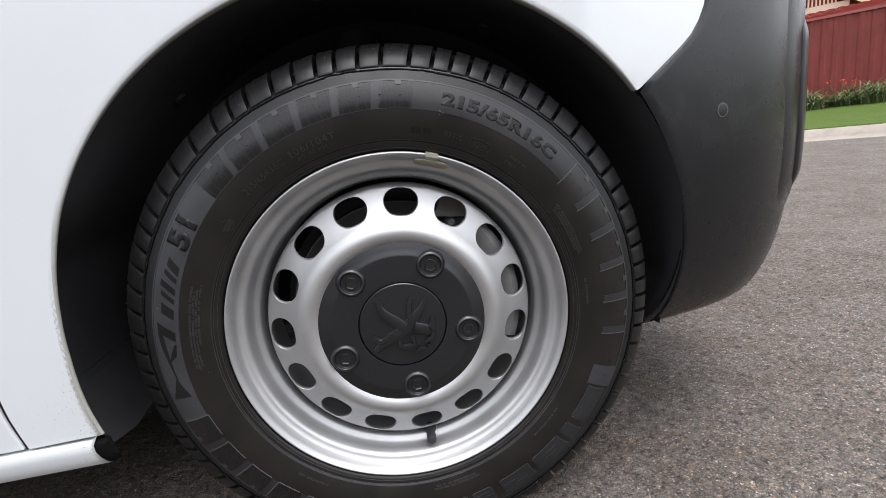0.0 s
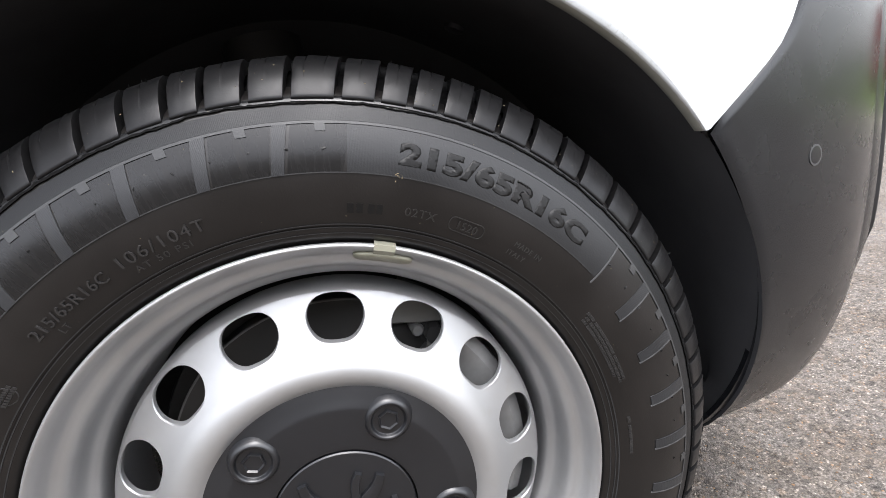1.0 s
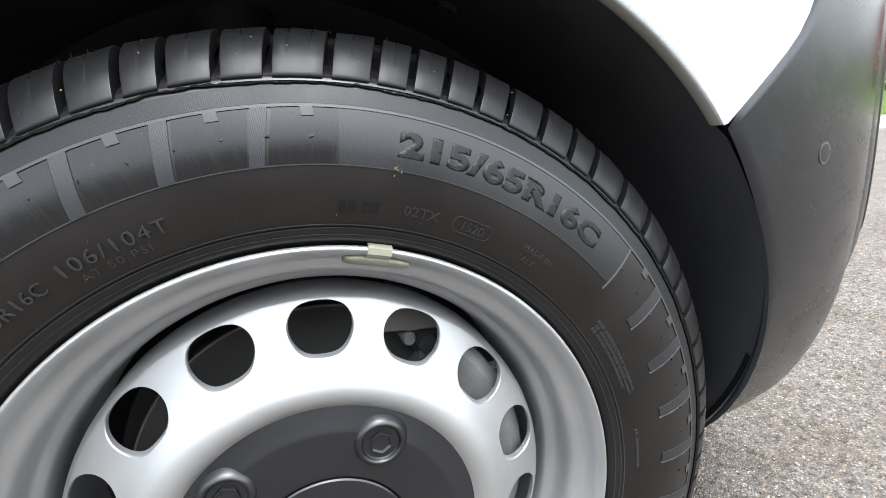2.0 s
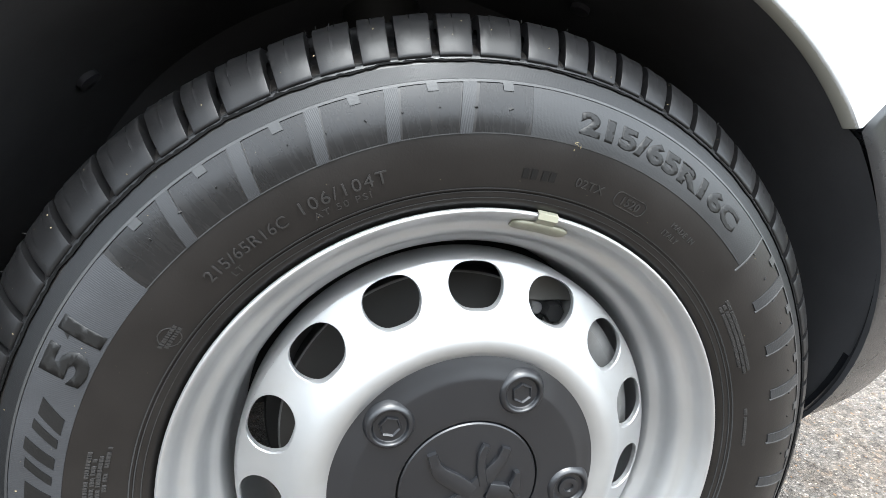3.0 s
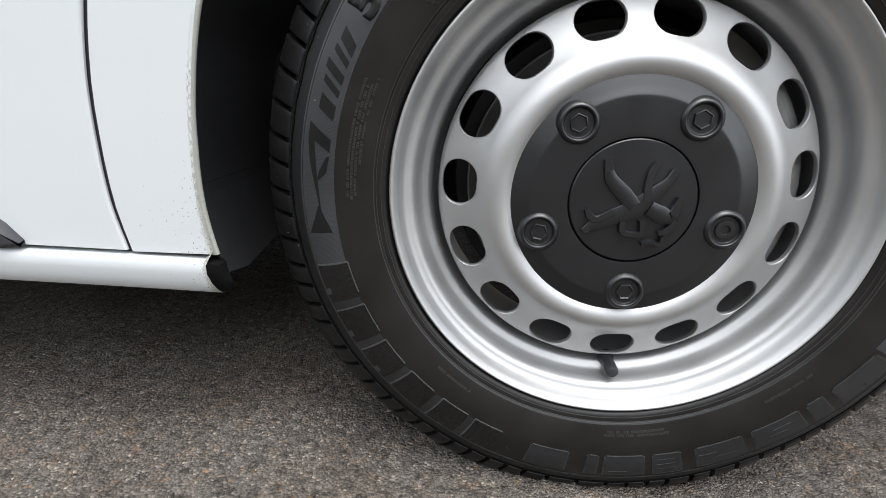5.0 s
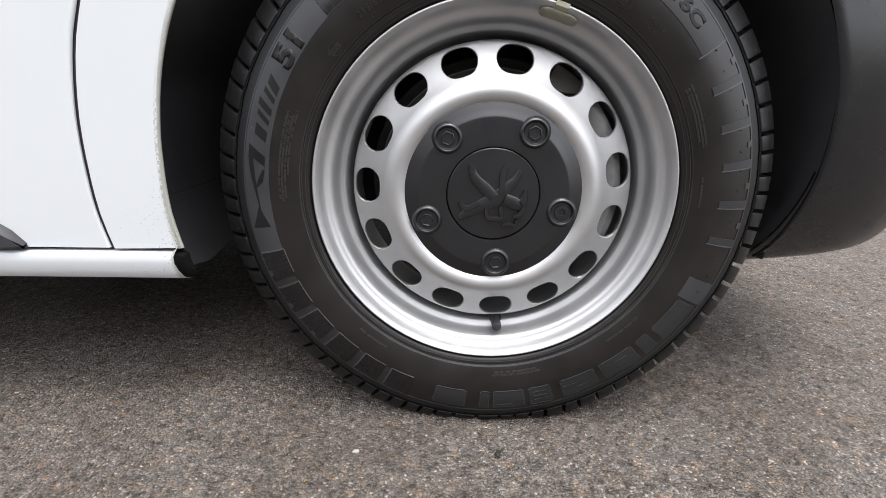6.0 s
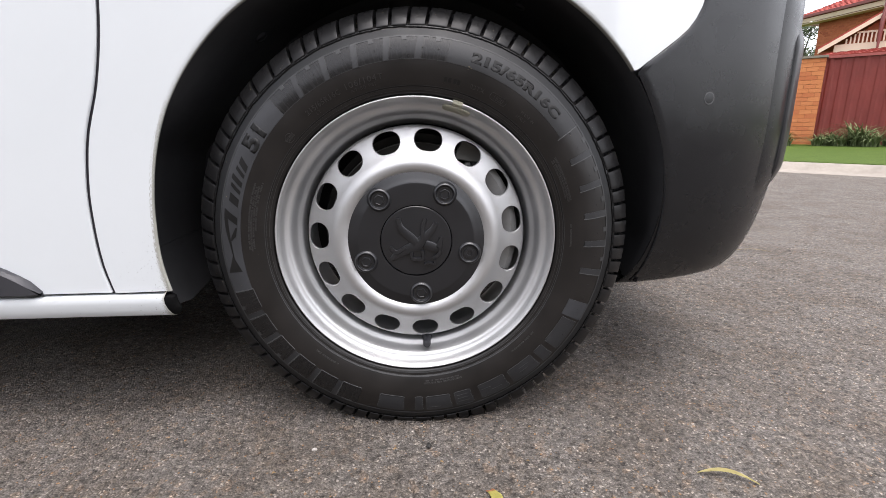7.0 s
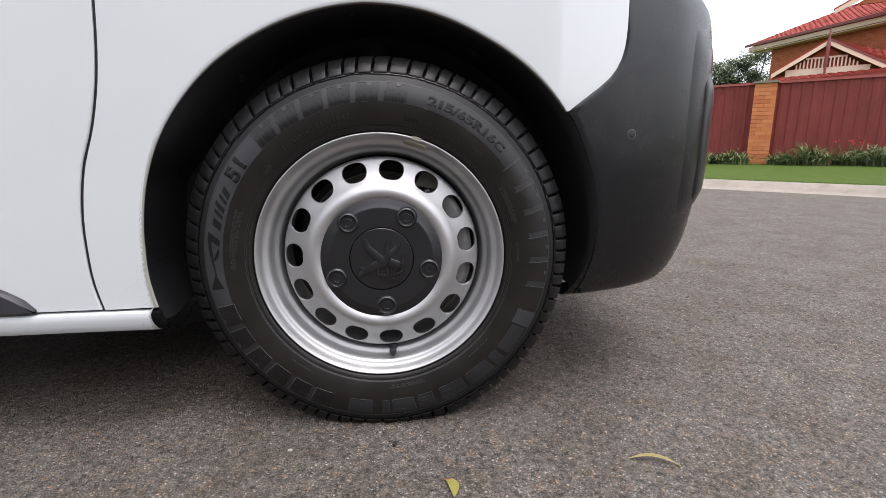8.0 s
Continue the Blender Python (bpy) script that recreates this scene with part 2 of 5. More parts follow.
def make_asphalt():
    m = mat("worn_asphalt", (0.14, 0.13, 0.125), 0.85, 0.0, 0.0, 0.25)
    co = coords(m)
    v1 = nd(m, "TexVoronoi", Scale=330.0)
    ln(m, co, v1.inputs["Vector"])
    v2 = nd(m, "TexVoronoi", Scale=95.0)
    ln(m, co, v2.inputs["Vector"])
    val = nd(m, "SeparateColor")
    ln(m, v1.outputs["Color"], val.inputs[0])
    val2 = nd(m, "SeparateColor")
    ln(m, v2.outputs["Color"], val2.inputs[0])
    stones = ramp(m, val.outputs[0], [(0.0, (0.079, 0.072, 0.065)), (0.40, (0.118, 0.108, 0.098)), (0.80, (0.153, 0.140, 0.128)), (0.95, (0.200, 0.184, 0.167)), (0.99, (0.33, 0.303, 0.272))])
    tint = ramp(m, val2.outputs[1], [(0.0, (0.80, 0.80, 0.81)), (0.5, (1.0, 1.0, 1.0)), (0.90, (1.10, 1.07, 1.03)), (1.0, (1.20, 1.06, 0.94))])
    col = mixc(m, 1.0, stones, tint, "MULTIPLY")
    # a few ochre and rust-red stones among the grey
    ochre = ramp(m, val.outputs[1], [(0.982, (0, 0, 0)), (0.992, (0.7, 0.7, 0.7))])
    col = mixc(m, ochre, col, (0.26, 0.155, 0.075))
    # seams between stones darkened: the shade lying in them is put into the colour
    pits = ramp(m, v1.outputs["Distance"], [(0.40, (1, 1, 1)), (0.85, (0.55, 0.53, 0.51))])
    col = mixc(m, 0.8, col, pits, "MULTIPLY")
    patch = ramp(m, noise_tex(m, co, 1.3, 5, 0.6), [(0.3, (0.96, 0.955, 0.95)), (0.7, (1.06, 1.055, 1.05))])
    col = mixc(m, 1.0, col, patch, "MULTIPLY")
    coarse = ramp(m, noise_tex(m, co, 58.0, 3, 0.7), [(0.36, (0.68, 0.67, 0.66)), (0.60, (1.12, 1.11, 1.10))])
    col = mixc(m, 0.85, col, coarse, "MULTIPLY")
    stain = ramp(m, noise_tex(m, co, 6.0, 5, 0.6), [(0.38, (0.80, 0.76, 0.72)), (0.62, (1.0, 1.0, 1.0))])
    col = mixc(m, 1.0, col, stain, "MULTIPLY")
    # dark flecks in the colour stand for shade in the road's hollows
    holes = ramp(m, noise_tex(m, co, 85.0, 3, 0.65), [(0.34, (0.36, 0.35, 0.34)), (0.46, (1, 1, 1))])
    col = mixc(m, 0.9, col, holes, "MULTIPLY")
    ln(m, col, bsdf(m).inputs["Base Color"])
    h = math_n(m, "MULTIPLY", v1.outputs["Distance"], -1.0)
    h = math_n(m, "ADD", h, math_n(m, "MULTIPLY", v2.outputs["Distance"], -0.3))
    h = math_n(m, "ADD", h, math_n(m, "MULTIPLY", noise_tex(m, co, 30.0, 5, 0.7), 0.6))
    ln(m, bump(m, h, 0.8, 0.0042), bsdf(m).inputs["Normal"])
    return m


M_ASPHALT = make_asphalt()
M_CONCRETE = mat("pale_kerb_concrete", (0.42, 0.39, 0.35), 0.95, 0.0, 0.0, 0.2)
_co = coords(M_CONCRETE)
ln(M_CONCRETE, ramp(M_CONCRETE, noise_tex(M_CONCRETE, _co, 5.0, 6, 0.7), [(0.3, (0.17, 0.150, 0.128)), (0.7, (0.25, 0.222, 0.19))]), bsdf(M_CONCRETE).inputs["Base Color"])
ln(M_CONCRETE, bump(M_CONCRETE, noise_tex(M_CONCRETE, _co, 120.0, 4), 0.4, 0.003), bsdf(M_CONCRETE).inputs["Normal"])


def make_green(name, a, b, scale):
    m = mat(name, a, 0.85, 0.0, 0.0, 0.06)
    oi = nd(m, "NewGeometry")
    n = noise_tex(m, coords(m), scale, 4, 0.6)
    f = math_n(m, "ADD", math_n(m, "MULTIPLY", n, 0.6), math_n(m, "MULTIPLY", oi.outputs["Random Per Island"], 0.4))
    ln(m, ramp(m, f, [(0.25, a), (0.75, b)]), bsdf(m).inputs["Base Color"])
    return m


M_GRASS = make_green("mown_grass", (0.034, 0.060, 0.010), (0.064, 0.096, 0.018), 5.0)
_fine = ramp(M_GRASS, noise_tex(M_GRASS, coords(M_GRASS), 38.0, 4, 0.7), [(0.35, (0.62, 0.64, 0.55)), (0.62, (1.16, 1.12, 1.25))])
_was = bsdf(M_GRASS).inputs["Base Color"].links[0].from_socket
ln(M_GRASS, mixc(M_GRASS, 1.0, _was, _fine, "MULTIPLY"), bsdf(M_GRASS).inputs["Base Color"])
M_STRAP = make_green("strap_leaf", (0.050, 0.080, 0.024), (0.20, 0.235, 0.12), 3.0)
M_GUM = make_green("eucalypt_leaf", (0.044, 0.062, 0.034), (0.118, 0.142, 0.082), 2.0)
M_BARK = mat("grey_bark", (0.12, 0.10, 0.085), 0.9)
M_FLOWER = mat("red_flower", (0.45, 0.03, 0.035), 0.6)


def make_fence():
    m = mat("red_brown_steel_sheet", (0.16, 0.035, 0.028), 0.55)
    n = noise_tex(m, coords(m), 2.0, 5, 0.6)
    ln(m, ramp(m, n, [(0.3, (0.205, 0.043, 0.036)), (0.7, (0.275, 0.060, 0.050))]), bsdf(m).inputs["Base Color"])
    return m


M_FENCE = make_fence()


def make_brick(name, a, b, c):
    m = mat(name, a, 0.9, 0.0, 0.0, 0.15)
    oi = nd(m, "ObjectInfo")
    isl = nd(m, "NewGeometry")
    n = noise_tex(m, coords(m), 30.0, 4, 0.6)
    f = math_n(m, "FRACT", math_n(m, "ADD", oi.outputs["Random"], isl.outputs["Random Per Island"]))
    f = math_n(m, "ADD", math_n(m, "MULTIPLY", f, 0.75), math_n(m, "MULTIPLY", n, 0.25))
    ln(m, ramp(m, f, [(0.1, a), (0.5, b), (0.9, c)]), bsdf(m).inputs["Base Color"])
    return m


M_BRICK = make_brick("orange_brick", (0.40, 0.14, 0.055), (0.46, 0.18, 0.075), (0.36, 0.115, 0.05))
M_HBRICK = make_brick("red_house_brick", (0.30, 0.092, 0.045), (0.35, 0.118, 0.057), (0.24, 0.07, 0.036))
M_TILE = make_brick("terracotta_roof_tile", (0.20, 0.040, 0.032), (0.26, 0.056, 0.044), (0.15, 0.029, 0.024))
M_MORTAR = mat("sandy_mortar", (0.30, 0.125, 0.06), 0.95)
M_CREAM = mat("cream_timber_paint", (0.56, 0.46, 0.34), 0.6)
M_MAROON = mat("maroon_gutter_paint", (0.14, 0.03, 0.025), 0.45)
M_CAPSTONE = mat("weathered_capping", (0.16, 0.14, 0.11), 0.9)
M_LEAFY = mat("yellow_fallen_leaf", (0.42, 0.34, 0.10), 0.6)
_sp = nd(M_LEAFY, "SeparateXYZ")
ln(M_LEAFY, coords(M_LEAFY), _sp.inputs[0])
_edge = math_n(M_LEAFY, "ADD", _sp.outputs[0], math_n(M_LEAFY, "MULTIPLY", noise_tex(M_LEAFY, coords(M_LEAFY), 160.0, 3), 0.010))
ln(M_LEAFY, mixc(M_LEAFY, ramp(M_LEAFY, math_n(M_LEAFY, "ADD", math_n(M_LEAFY, "MULTIPLY", _edge, 20.0), 0.5), [(0.22, (1, 1, 1)), (0.32, (0, 0, 0))]), (0.40, 0.36, 0.10), (0.30, 0.11, 0.05)), bsdf(M_LEAFY).inputs["Base Color"])
M_SCRAP = mat("orange_leaf_scrap", (0.25, 0.16, 0.075), 0.8)
M_STONE = mat("pale_quartz_stone", (0.30, 0.28, 0.255), 0.8)
M_TAR = mat("black_tar_crumb", (0.012, 0.011, 0.010), 0.6)
M_LEAFG = mat("olive_fallen_leaf", (0.36, 0.31, 0.12), 0.6)
M_DIRT = mat("dried_dirt_fleck", (0.19, 0.16, 0.10), 0.95, 0.0, 0.0, 0.1)

# for the unseen walls added behind the viewpoint
M_BACK = mat("unseen_street_wall", (0.16, 0.14, 0.12), 0.9)
ln(M_BACK, ramp(M_BACK, noise_tex(M_BACK, coords(M_BACK), 0.6, 4), [(0.3, (0.10, 0.10, 0.08)), (0.7, (0.22, 0.19, 0.16))]), bsdf(M_BACK).inputs["Base Color"])

# ---- mesh helpers ----


def smooth_mesh(me, angle=35):
    me.polygons.foreach_set("use_smooth", [True] * len(me.polygons))
    me.set_sharp_from_angle(angle=radians(angle))


def mesh_of(name, bm, material, smooth=True, angle=35):
    me = bpy.data.meshes.new(name)
    if len(bm.faces) < 100000:
        bmesh.ops.recalc_face_normals(bm, faces=bm.faces)
    bm.to_mesh(me)
    bm.free()
    me.materials.append(material)
    if smooth:
        smooth_mesh(me, angle)
    return me


def part(name, bm, material, parent, label="", smooth=True, angle=35):
    ob = new(name, mesh_of(name, bm, material, smooth, angle))
    ob.parent = parent
    if label:
        ob["label"] = label
    return ob


def thing(name, bm, material, label, category, group="", kind="", smooth=True):
    ob = new(name, mesh_of(name, bm, material, smooth))
    return tagged(ob, label, category, group, kind)


def box(bm, x0, x1, y0, y1, z0, z1, m=None):
    vs = [bm.verts.new((x, y, z)) for x in (x0, x1) for y in (y0, y1) for z in (z0, z1)]
    if m is not None:
        for v in vs:
            v.co = m @ v.co
    for f in ((0, 1, 3, 2), (4, 6, 7, 5), (0, 4, 5, 1), (2, 3, 7, 6), (0, 2, 6, 4), (1, 5, 7, 3)):
        bm.faces.new([vs[i] for i in f])
    return vs


def grid_faces(bm, rows, closed=False):
    for a, b in zip(rows, rows[1:]):
        n = len(a)
        for i in range(n if closed else n - 1):
            j = (i + 1) % n
            bm.faces.new((a[i], a[j], b[j], b[i]))


def spline(pts, n):
    """Catmull-Rom through points, n samples a span."""
    p = [Vector(q) for q in pts]
    p = [p[0] * 2 - p[1]] + p + [p[-1] * 2 - p[-2]]
    out = []
    for i in range(1, len(p) - 2):
        for k in range(n):
            t = k / n
            out.append(0.5 * (2 * p[i] + (p[i + 1] - p[i - 1]) * t + (2 * p[i - 1] - 5 * p[i] + 4 * p[i + 1] - p[i + 2]) * t * t
                              + (3 * p[i] - p[i - 1] - 3 * p[i + 1] + p[i + 2]) * t ** 3))
    out.append(p[-2])
    return out


def interp(x, xs, ys):
    return float(np.interp(x, xs, ys))


# ---- ground ----
EDGE = (math.sin(radians(48)), math.cos(radians(48)))     # the way that the far kerb faces
FENCE_DIR = (math.sin(radians(40)), math.cos(radians(40)))


def far(depth, along, z, n=EDGE, eye=(0.04, -0.83)):
    """A point that lies depth metres from where one stands and along metres to the right."""
    return Vector((eye[0] + n[0] * depth + n[1] * along, eye[1] + n[1] * depth - n[0] * along, z))


bm = bmesh.new()
rows = []
for d in (-900, -60, -12, -3, 0, 1.5, 3, 4.5, 5.6, 6.9):
    rows.append([bm.verts.new(far(d, a, -0.005 - 0.045 * max(0, (d - 2.0) / 4.9))) for a in (-900, -60, -12, -4, -2, -1, 0, 1, 2, 4, 12, 60, 900)])
grid_faces(bm, rows)


def rough_patch(bm, x0, x1, y0, y1, step):
    """The stretch of road under and before the van, with its stones and hollows standing up."""
    nx, ny = int((x1 - x0) / step) + 1, int((y1 - y0) / step) + 1
    rng = np.random.default_rng(11)

    def blur(a, n):
        for _ in range(n):
            a = (a + np.roll(a, 1, 0) + np.roll(a, -1, 0)) / 3
            a = (a + np.roll(a, 1, 1) + np.roll(a, -1, 1)) / 3
        return a / a.std()

    h = 0.00085 * blur(rng.standard_normal((nx, ny)), 1) + 0.00030 * blur(rng.standard_normal((nx, ny)), 6) + 0.0006 * blur(rng.standard_normal((nx, ny)), 60)
    h = np.clip(h, -0.004, 0.0018)
    gx, gy = np.arange(nx)[:, None], np.arange(ny)[None, :]
    edge = np.clip(np.minimum(np.minimum(gx, nx - 1 - gx), np.minimum(gy, ny - 1 - gy)) / 30.0, 0, 1)
    h = h * edge - 0.0062 * (1 - edge)
    me = bpy.data.meshes.new("road")
    co = np.empty((nx, ny, 3))
    co[..., 0], co[..., 1], co[..., 2] = x0 + gx * step, y0 + gy * step, h
    ids = np.arange(nx * ny).reshape(nx, ny)
    quads = np.stack((ids[:-1, :-1], ids[1:, :-1], ids[1:, 1:], ids[:-1, 1:]), -1).reshape(-1, 4)
    me.from_pydata(co.reshape(-1, 3).tolist(), [], quads.tolist())
    bm.from_mesh(me)
    bpy.data.meshes.remove(me)


rough_patch(bm, -0.95, 1.75, -0.45, 1.35, 0.0045)
thing("road", bm, M_ASPHALT, "worn grey asphalt road with pale aggregate", "road", kind="structure")

bm = bmesh.new()
prof = [(6.9, -0.056), (7.2, -0.050), (7.24, -0.03), (7.32, 0.03), (7.36, 0.040), (7.42, 0.042), (7.43, -0.2)]
rows = [[bm.verts.new(far(d, a, z)) for a in (-300, -40, -10, 0, 10, 40, 300)] for d, z in prof]
grid_faces(bm, rows)
thing("kerb", bm, M_CONCRETE, "pale concrete rollover kerb along the road", "kerb", kind="structure")

bm = bmesh.new()
rows = [[bm.verts.new(far(d, a, z)) for a in (-900, -60, -20, -8, 0, 8, 20, 60, 900)] for d, z in ((7.4, 0.036), (9, 0.05), (11.6, 0.055), (14, 0.08), (60, 0.1), (1500, 0.1))]
grid_faces(bm, rows)
thing("verge_ground", bm, M_GRASS, "mown green grass verge behind the kerb", "lawn", kind="structure")

# near side of the street: unseen plain walls, added to block low sky light
bm = bmesh.new()
for (x0, y0), (x1, y1), h in (((-40, -9), (-6, -12), 6.4), ((-6, -12), (7, -13), 5.8), ((7, -13), (26, -22), 2.2)):
    a, b = Vector((x0, y0, 0)), Vector((x1, y1, 0))
    w = (b - a).cross(Vector((0, 0, 1))).normalized() * 0.3
    vs = [bm.verts.new(p) for p in (a, b, b + w, a + w)] + [bm.verts.new(p + Vector((0, 0, h))) for p in (a, b, b + w, a + w)]
    for f in ((0, 1, 5, 4), (1, 2, 6, 5), (2, 3, 7, 6), (3, 0, 4, 7), (4, 5, 6, 7)):
        bm.faces.new([vs[i] for i in f])
thing("backdrop", bm, M_BACK, "plain grey-brown walls, added unseen to block low sky light", "backdrop", kind="structure", smooth=False)

# ---- the van ----
WC = Vector((0, 0, 0.325))          # the middle of the front wheel
van = tagged(new("van"), "white panel van with a black plastic front bumper, parked on asphalt", "van")

PLAN = [(-1.75, -0.043), (-1.2, -0.037), (-0.8, -0.0295), (-0.47, -0.0195), (-0.2, -0.0155), (0.0, -0.0125), (0.2, -0.0095), (0.325, -0.004), (0.452, 0.0165),
        (0.5595, 0.0545), (0.6485, 0.1200), (0.695, 0.2045), (0.732, 0.354), (0.762, 0.60), (0.772, 0.90)]
CURVE = spline([(x, y, 0) for x, y in PLAN], 10)
LEN = [0.0]
for a, b in zip(CURVE, CURVE[1:]):
    LEN.append(LEN[-1] + (b - a).length)
CX, CY = [p.x for p in CURVE], [p.y for p in CURVE]


def at_len(s):
    """A point of the plan's outline and its inward normal, s metres along."""
    x, y = interp(s, LEN, CX), interp(s, LEN, CY)
    dx, dy = interp(s + 0.004, LEN, CX) - interp(s - 0.004, LEN, CX), interp(s + 0.004, LEN, CY) - interp(s - 0.004, LEN, CY)
    k = math.hypot(dx, dy) or 1.0
    return x, y, -dy / k, dx / k


def len_at_x(x):
    return interp(x, CX, LEN)


def side_y(x, z):
    return interp(x, CX, CY) + 0.006 * ((z - 0.55) / 0.35) ** 2


LIP_A = [38, 49.6, 64, 77.5, 92.3, 104.6, 116.6, 128.5, 140, 149.6, 159, 167, 175.3, 183.9, 191.0]
LIP_R = [0.411, 0.412, 0.412, 0.4165, 0.419, 0.4165, 0.414, 0.4125, 0.4092, 0.4060, 0.4008, 0.3962, 0.3930, 0.3925, 0.3905]


def lip(a):
    r = interp(a, LIP_A, LIP_R)
    return r * math.cos(radians(a)), WC.z + r * math.sin(radians(a))


# fender: between the arch's lip and its outer seams
GAP = [(-0.4695, 0.252), (-0.478, 0.30), (-0.4795, 0.36), (-0.476, 0.42), (-0.463, 0.49), (-0.439, 0.56), (-0.4215, 0.64), (-0.412, 0.74), (-0.407, 0.85), (-0.404, 1.0)]
NOSE = [(0.425, 1.0), (0.428, 0.85), (0.429, 0.76), (0.428, 0.70), (0.420, 0.664), (0.402, 0.636), (0.378, 0.616), (0.328, 0.579)]
gap_line = [(p.x, p.y) for p in spline([(x, z, 0) for x, z in GAP], 6)]
nose_line = [(p.x, p.y) for p in spline([(x, z, 0) for x, z in NOSE], 6)]
outer = gap_line + [(-0.405 + 0.83 * k / 24, 1.0) for k in range(1, 24)] + nose_line
olen = [0.0]
for (ax, az), (bx, bz) in zip(outer, outer[1:]):
    olen.append(olen[-1] + math.hypot(bx - ax, bz - az))


def build_fender():
    bm = bmesh.new()
    uvl = bm.loops.layers.uv.new("UVMap")
    dist, cols, rows_n = {}, 110, 22
    columns = []
    for c in range(cols + 1):
        f = c / cols
        a = 190.5 + (38.0 - 190.5) * f
        lx, lz = lip(a)
        # the outer seam is walked faster along the top, slower beside the lip's ends
        s = olen[-1] * interp(f, (0, 0.25, 0.8, 1), (0, 0.30, 0.80, 1))
        ox, oz = interp(s, olen, [p[0] for p in outer]), interp(s, olen, [p[1] for p in outer])
        col = []
        deep = interp(a, (38, 112, 142, 190), (1.45, 1.35, 0.5, 0.4))
        for dr, dy in ((0.0012, 0.0100 * deep), (0.0, 0.0088 * deep), (-0.0002, 0.0045 * deep), (0.0002, 0.0011), (0.0012, 0.0002)):
            ux, uz = math.cos(radians(a)), math.sin(radians(a))
            x, z = lx + ux * dr, lz + uz * dr
            v = bm.verts.new((x, side_y(x, z) + dy, z))
            dist[v] = -0.010 if dy > 0.002 else -0.0005
            col.append(v)
        for k in range(1, rows_n + 1):
            g = (k / rows_n) ** 1.5
            x, z = lx + (ox - lx) * g, lz + (oz - lz) * g
            if k < 2:
                x, z = lx + math.cos(radians(a)) * 0.006, lz + math.sin(radians(a)) * 0.006
            v = bm.verts.new((x, side_y(x, z), z))
            dist[v] = math.hypot(x - lx, z - lz)
            col.append(v)
        # the seam's edge folds inwards
        for dy in (0.0012, 0.0035):
            v = bm.verts.new((ox, side_y(ox, oz) + dy, oz))
            dist[v] = dist[col[-1]]
            col.append(v)
        columns.append(col)
    grid_faces(bm, columns)
    for f in bm.faces:
        for l in f.loops:
            l[uvl].uv = (l.vert.co.z, dist[l.vert])
    return part("front_fender", bm, M_PAINT, van, "white front wing with grimy stone-chipped arch edge", angle=50)


build_fender()


def panel(name, label, edge, x_far, z_top, material=M_PAINT):
    """A body panel between a seam line and a plain far end."""
    bm = bmesh.new()
    uvl = bm.loops.layers.uv.new("UVMap")
    rows = []
    for ex, ez in edge:
        row = [bm.verts.new((ex, side_y(ex, ez) + 0.0035, ez)), bm.verts.new((ex, side_y(ex, ez) + 0.0012, ez))]
        for x in [ex - 0.0015, ex - 0.0035] + [ex - 0.0035 + (x_far - ex) * (k / 30) for k in range(1, 31)]:
            row.append(bm.verts.new((x, side_y(x, ez), ez)))
        rows.append(row)
    low = [bm.verts.new(v.co + Vector((0, 0.012, -0.001))) for v in rows[0]]
    grid_faces(bm, [low] + rows)
    for f in bm.faces:
        for l in f.loops:
            l[uvl].uv = (l.vert.co.z + 0.4, 0.3)
    return part(name, bm, material, van, label, angle=50)


GAP_W = 0.0058
panel("front_door", "white front door skin", [(x - GAP_W, z + 0.001) for x, z in gap_line], -1.75, 1.0)

# rubber behind the seam
bm = bmesh.new()
rows = [[bm.verts.new((x + dx, side_y(x, z) + 0.0042, z)) for dx in (-0.03, 0.02)] for x, z in gap_line]
grid_faces(bm, rows)
part("door_seal", bm, M_SEAL, van, "black rubber seal in the door gap")


def build_sill():
    bm = bmesh.new()
    uvl = bm.loops.layers.uv.new("UVMap")
    prof = [(0.012, 0.2485), (0.000, 0.2485), (-0.0035, 0.2465), (-0.0048, 0.243), (-0.0043, 0.235), (-0.002, 0.225), (0.001, 0.217), (0.005, 0.2125), (0.010, 0.2115)]
    rows = []
    for k in range(41):
        f = 1 - (1 - k / 40) ** 3
        row = []
        for dy, z in prof:
            # the end by the wheel is cut on a slant with a small upturned tip
            xe = interp(z, (0.211, 0.223, 0.236, 0.244, 0.2485), (-0.3845, -0.3910, -0.3945, -0.3940, -0.3885))
            x = -1.75 + (xe + 1.75) * f
            tip = 0.0085 * max(0.0, (z - 0.240) / 0.0085) * max(0.0, (x + 0.4000) / 0.0115) ** 1.5
            row.append(bm.verts.new((x, side_y(x, 0.25) + dy - 0.002, z + tip)))
        rows.append(row)
    grid_faces(bm, rows)
    for f in bm.faces:
        for l in f.loops:
            l[uvl].uv = (l.vert.co.z + 0.05, max(0.004, -0.388 - l.vert.co.x))
    sill = part("sill", bm, M_PAINT, van, "white painted sill with a worn end")
    # black plastic plug that closes the end and bulges from it
    bm = bmesh.new()
    mid_y, mid_z = 0.003, 0.233
    rows = []
    for out, size in ((-0.004, 0.96), (0.0, 0.97), (0.006, 0.93), (0.011, 0.78), (0.0135, 0.4)):
        rows.append([bm.verts.new((interp(z, (0.211, 0.223, 0.236, 0.244, 0.2485), (-0.3865, -0.3910, -0.3945, -0.3940, -0.3920)) - 0.0005 + out,
                                   side_y(-0.39, 0.25) + mid_y + (dy - mid_y) * size - 0.002, mid_z + (z - mid_z) * size)) for dy, z in prof])
    grid_faces(bm, rows, True)
    bm.faces.new(rows[-1])
    part("sill_plug", bm, M_GROOVE, van, "black plastic plug at the sill's end")
    return sill


build_sill()
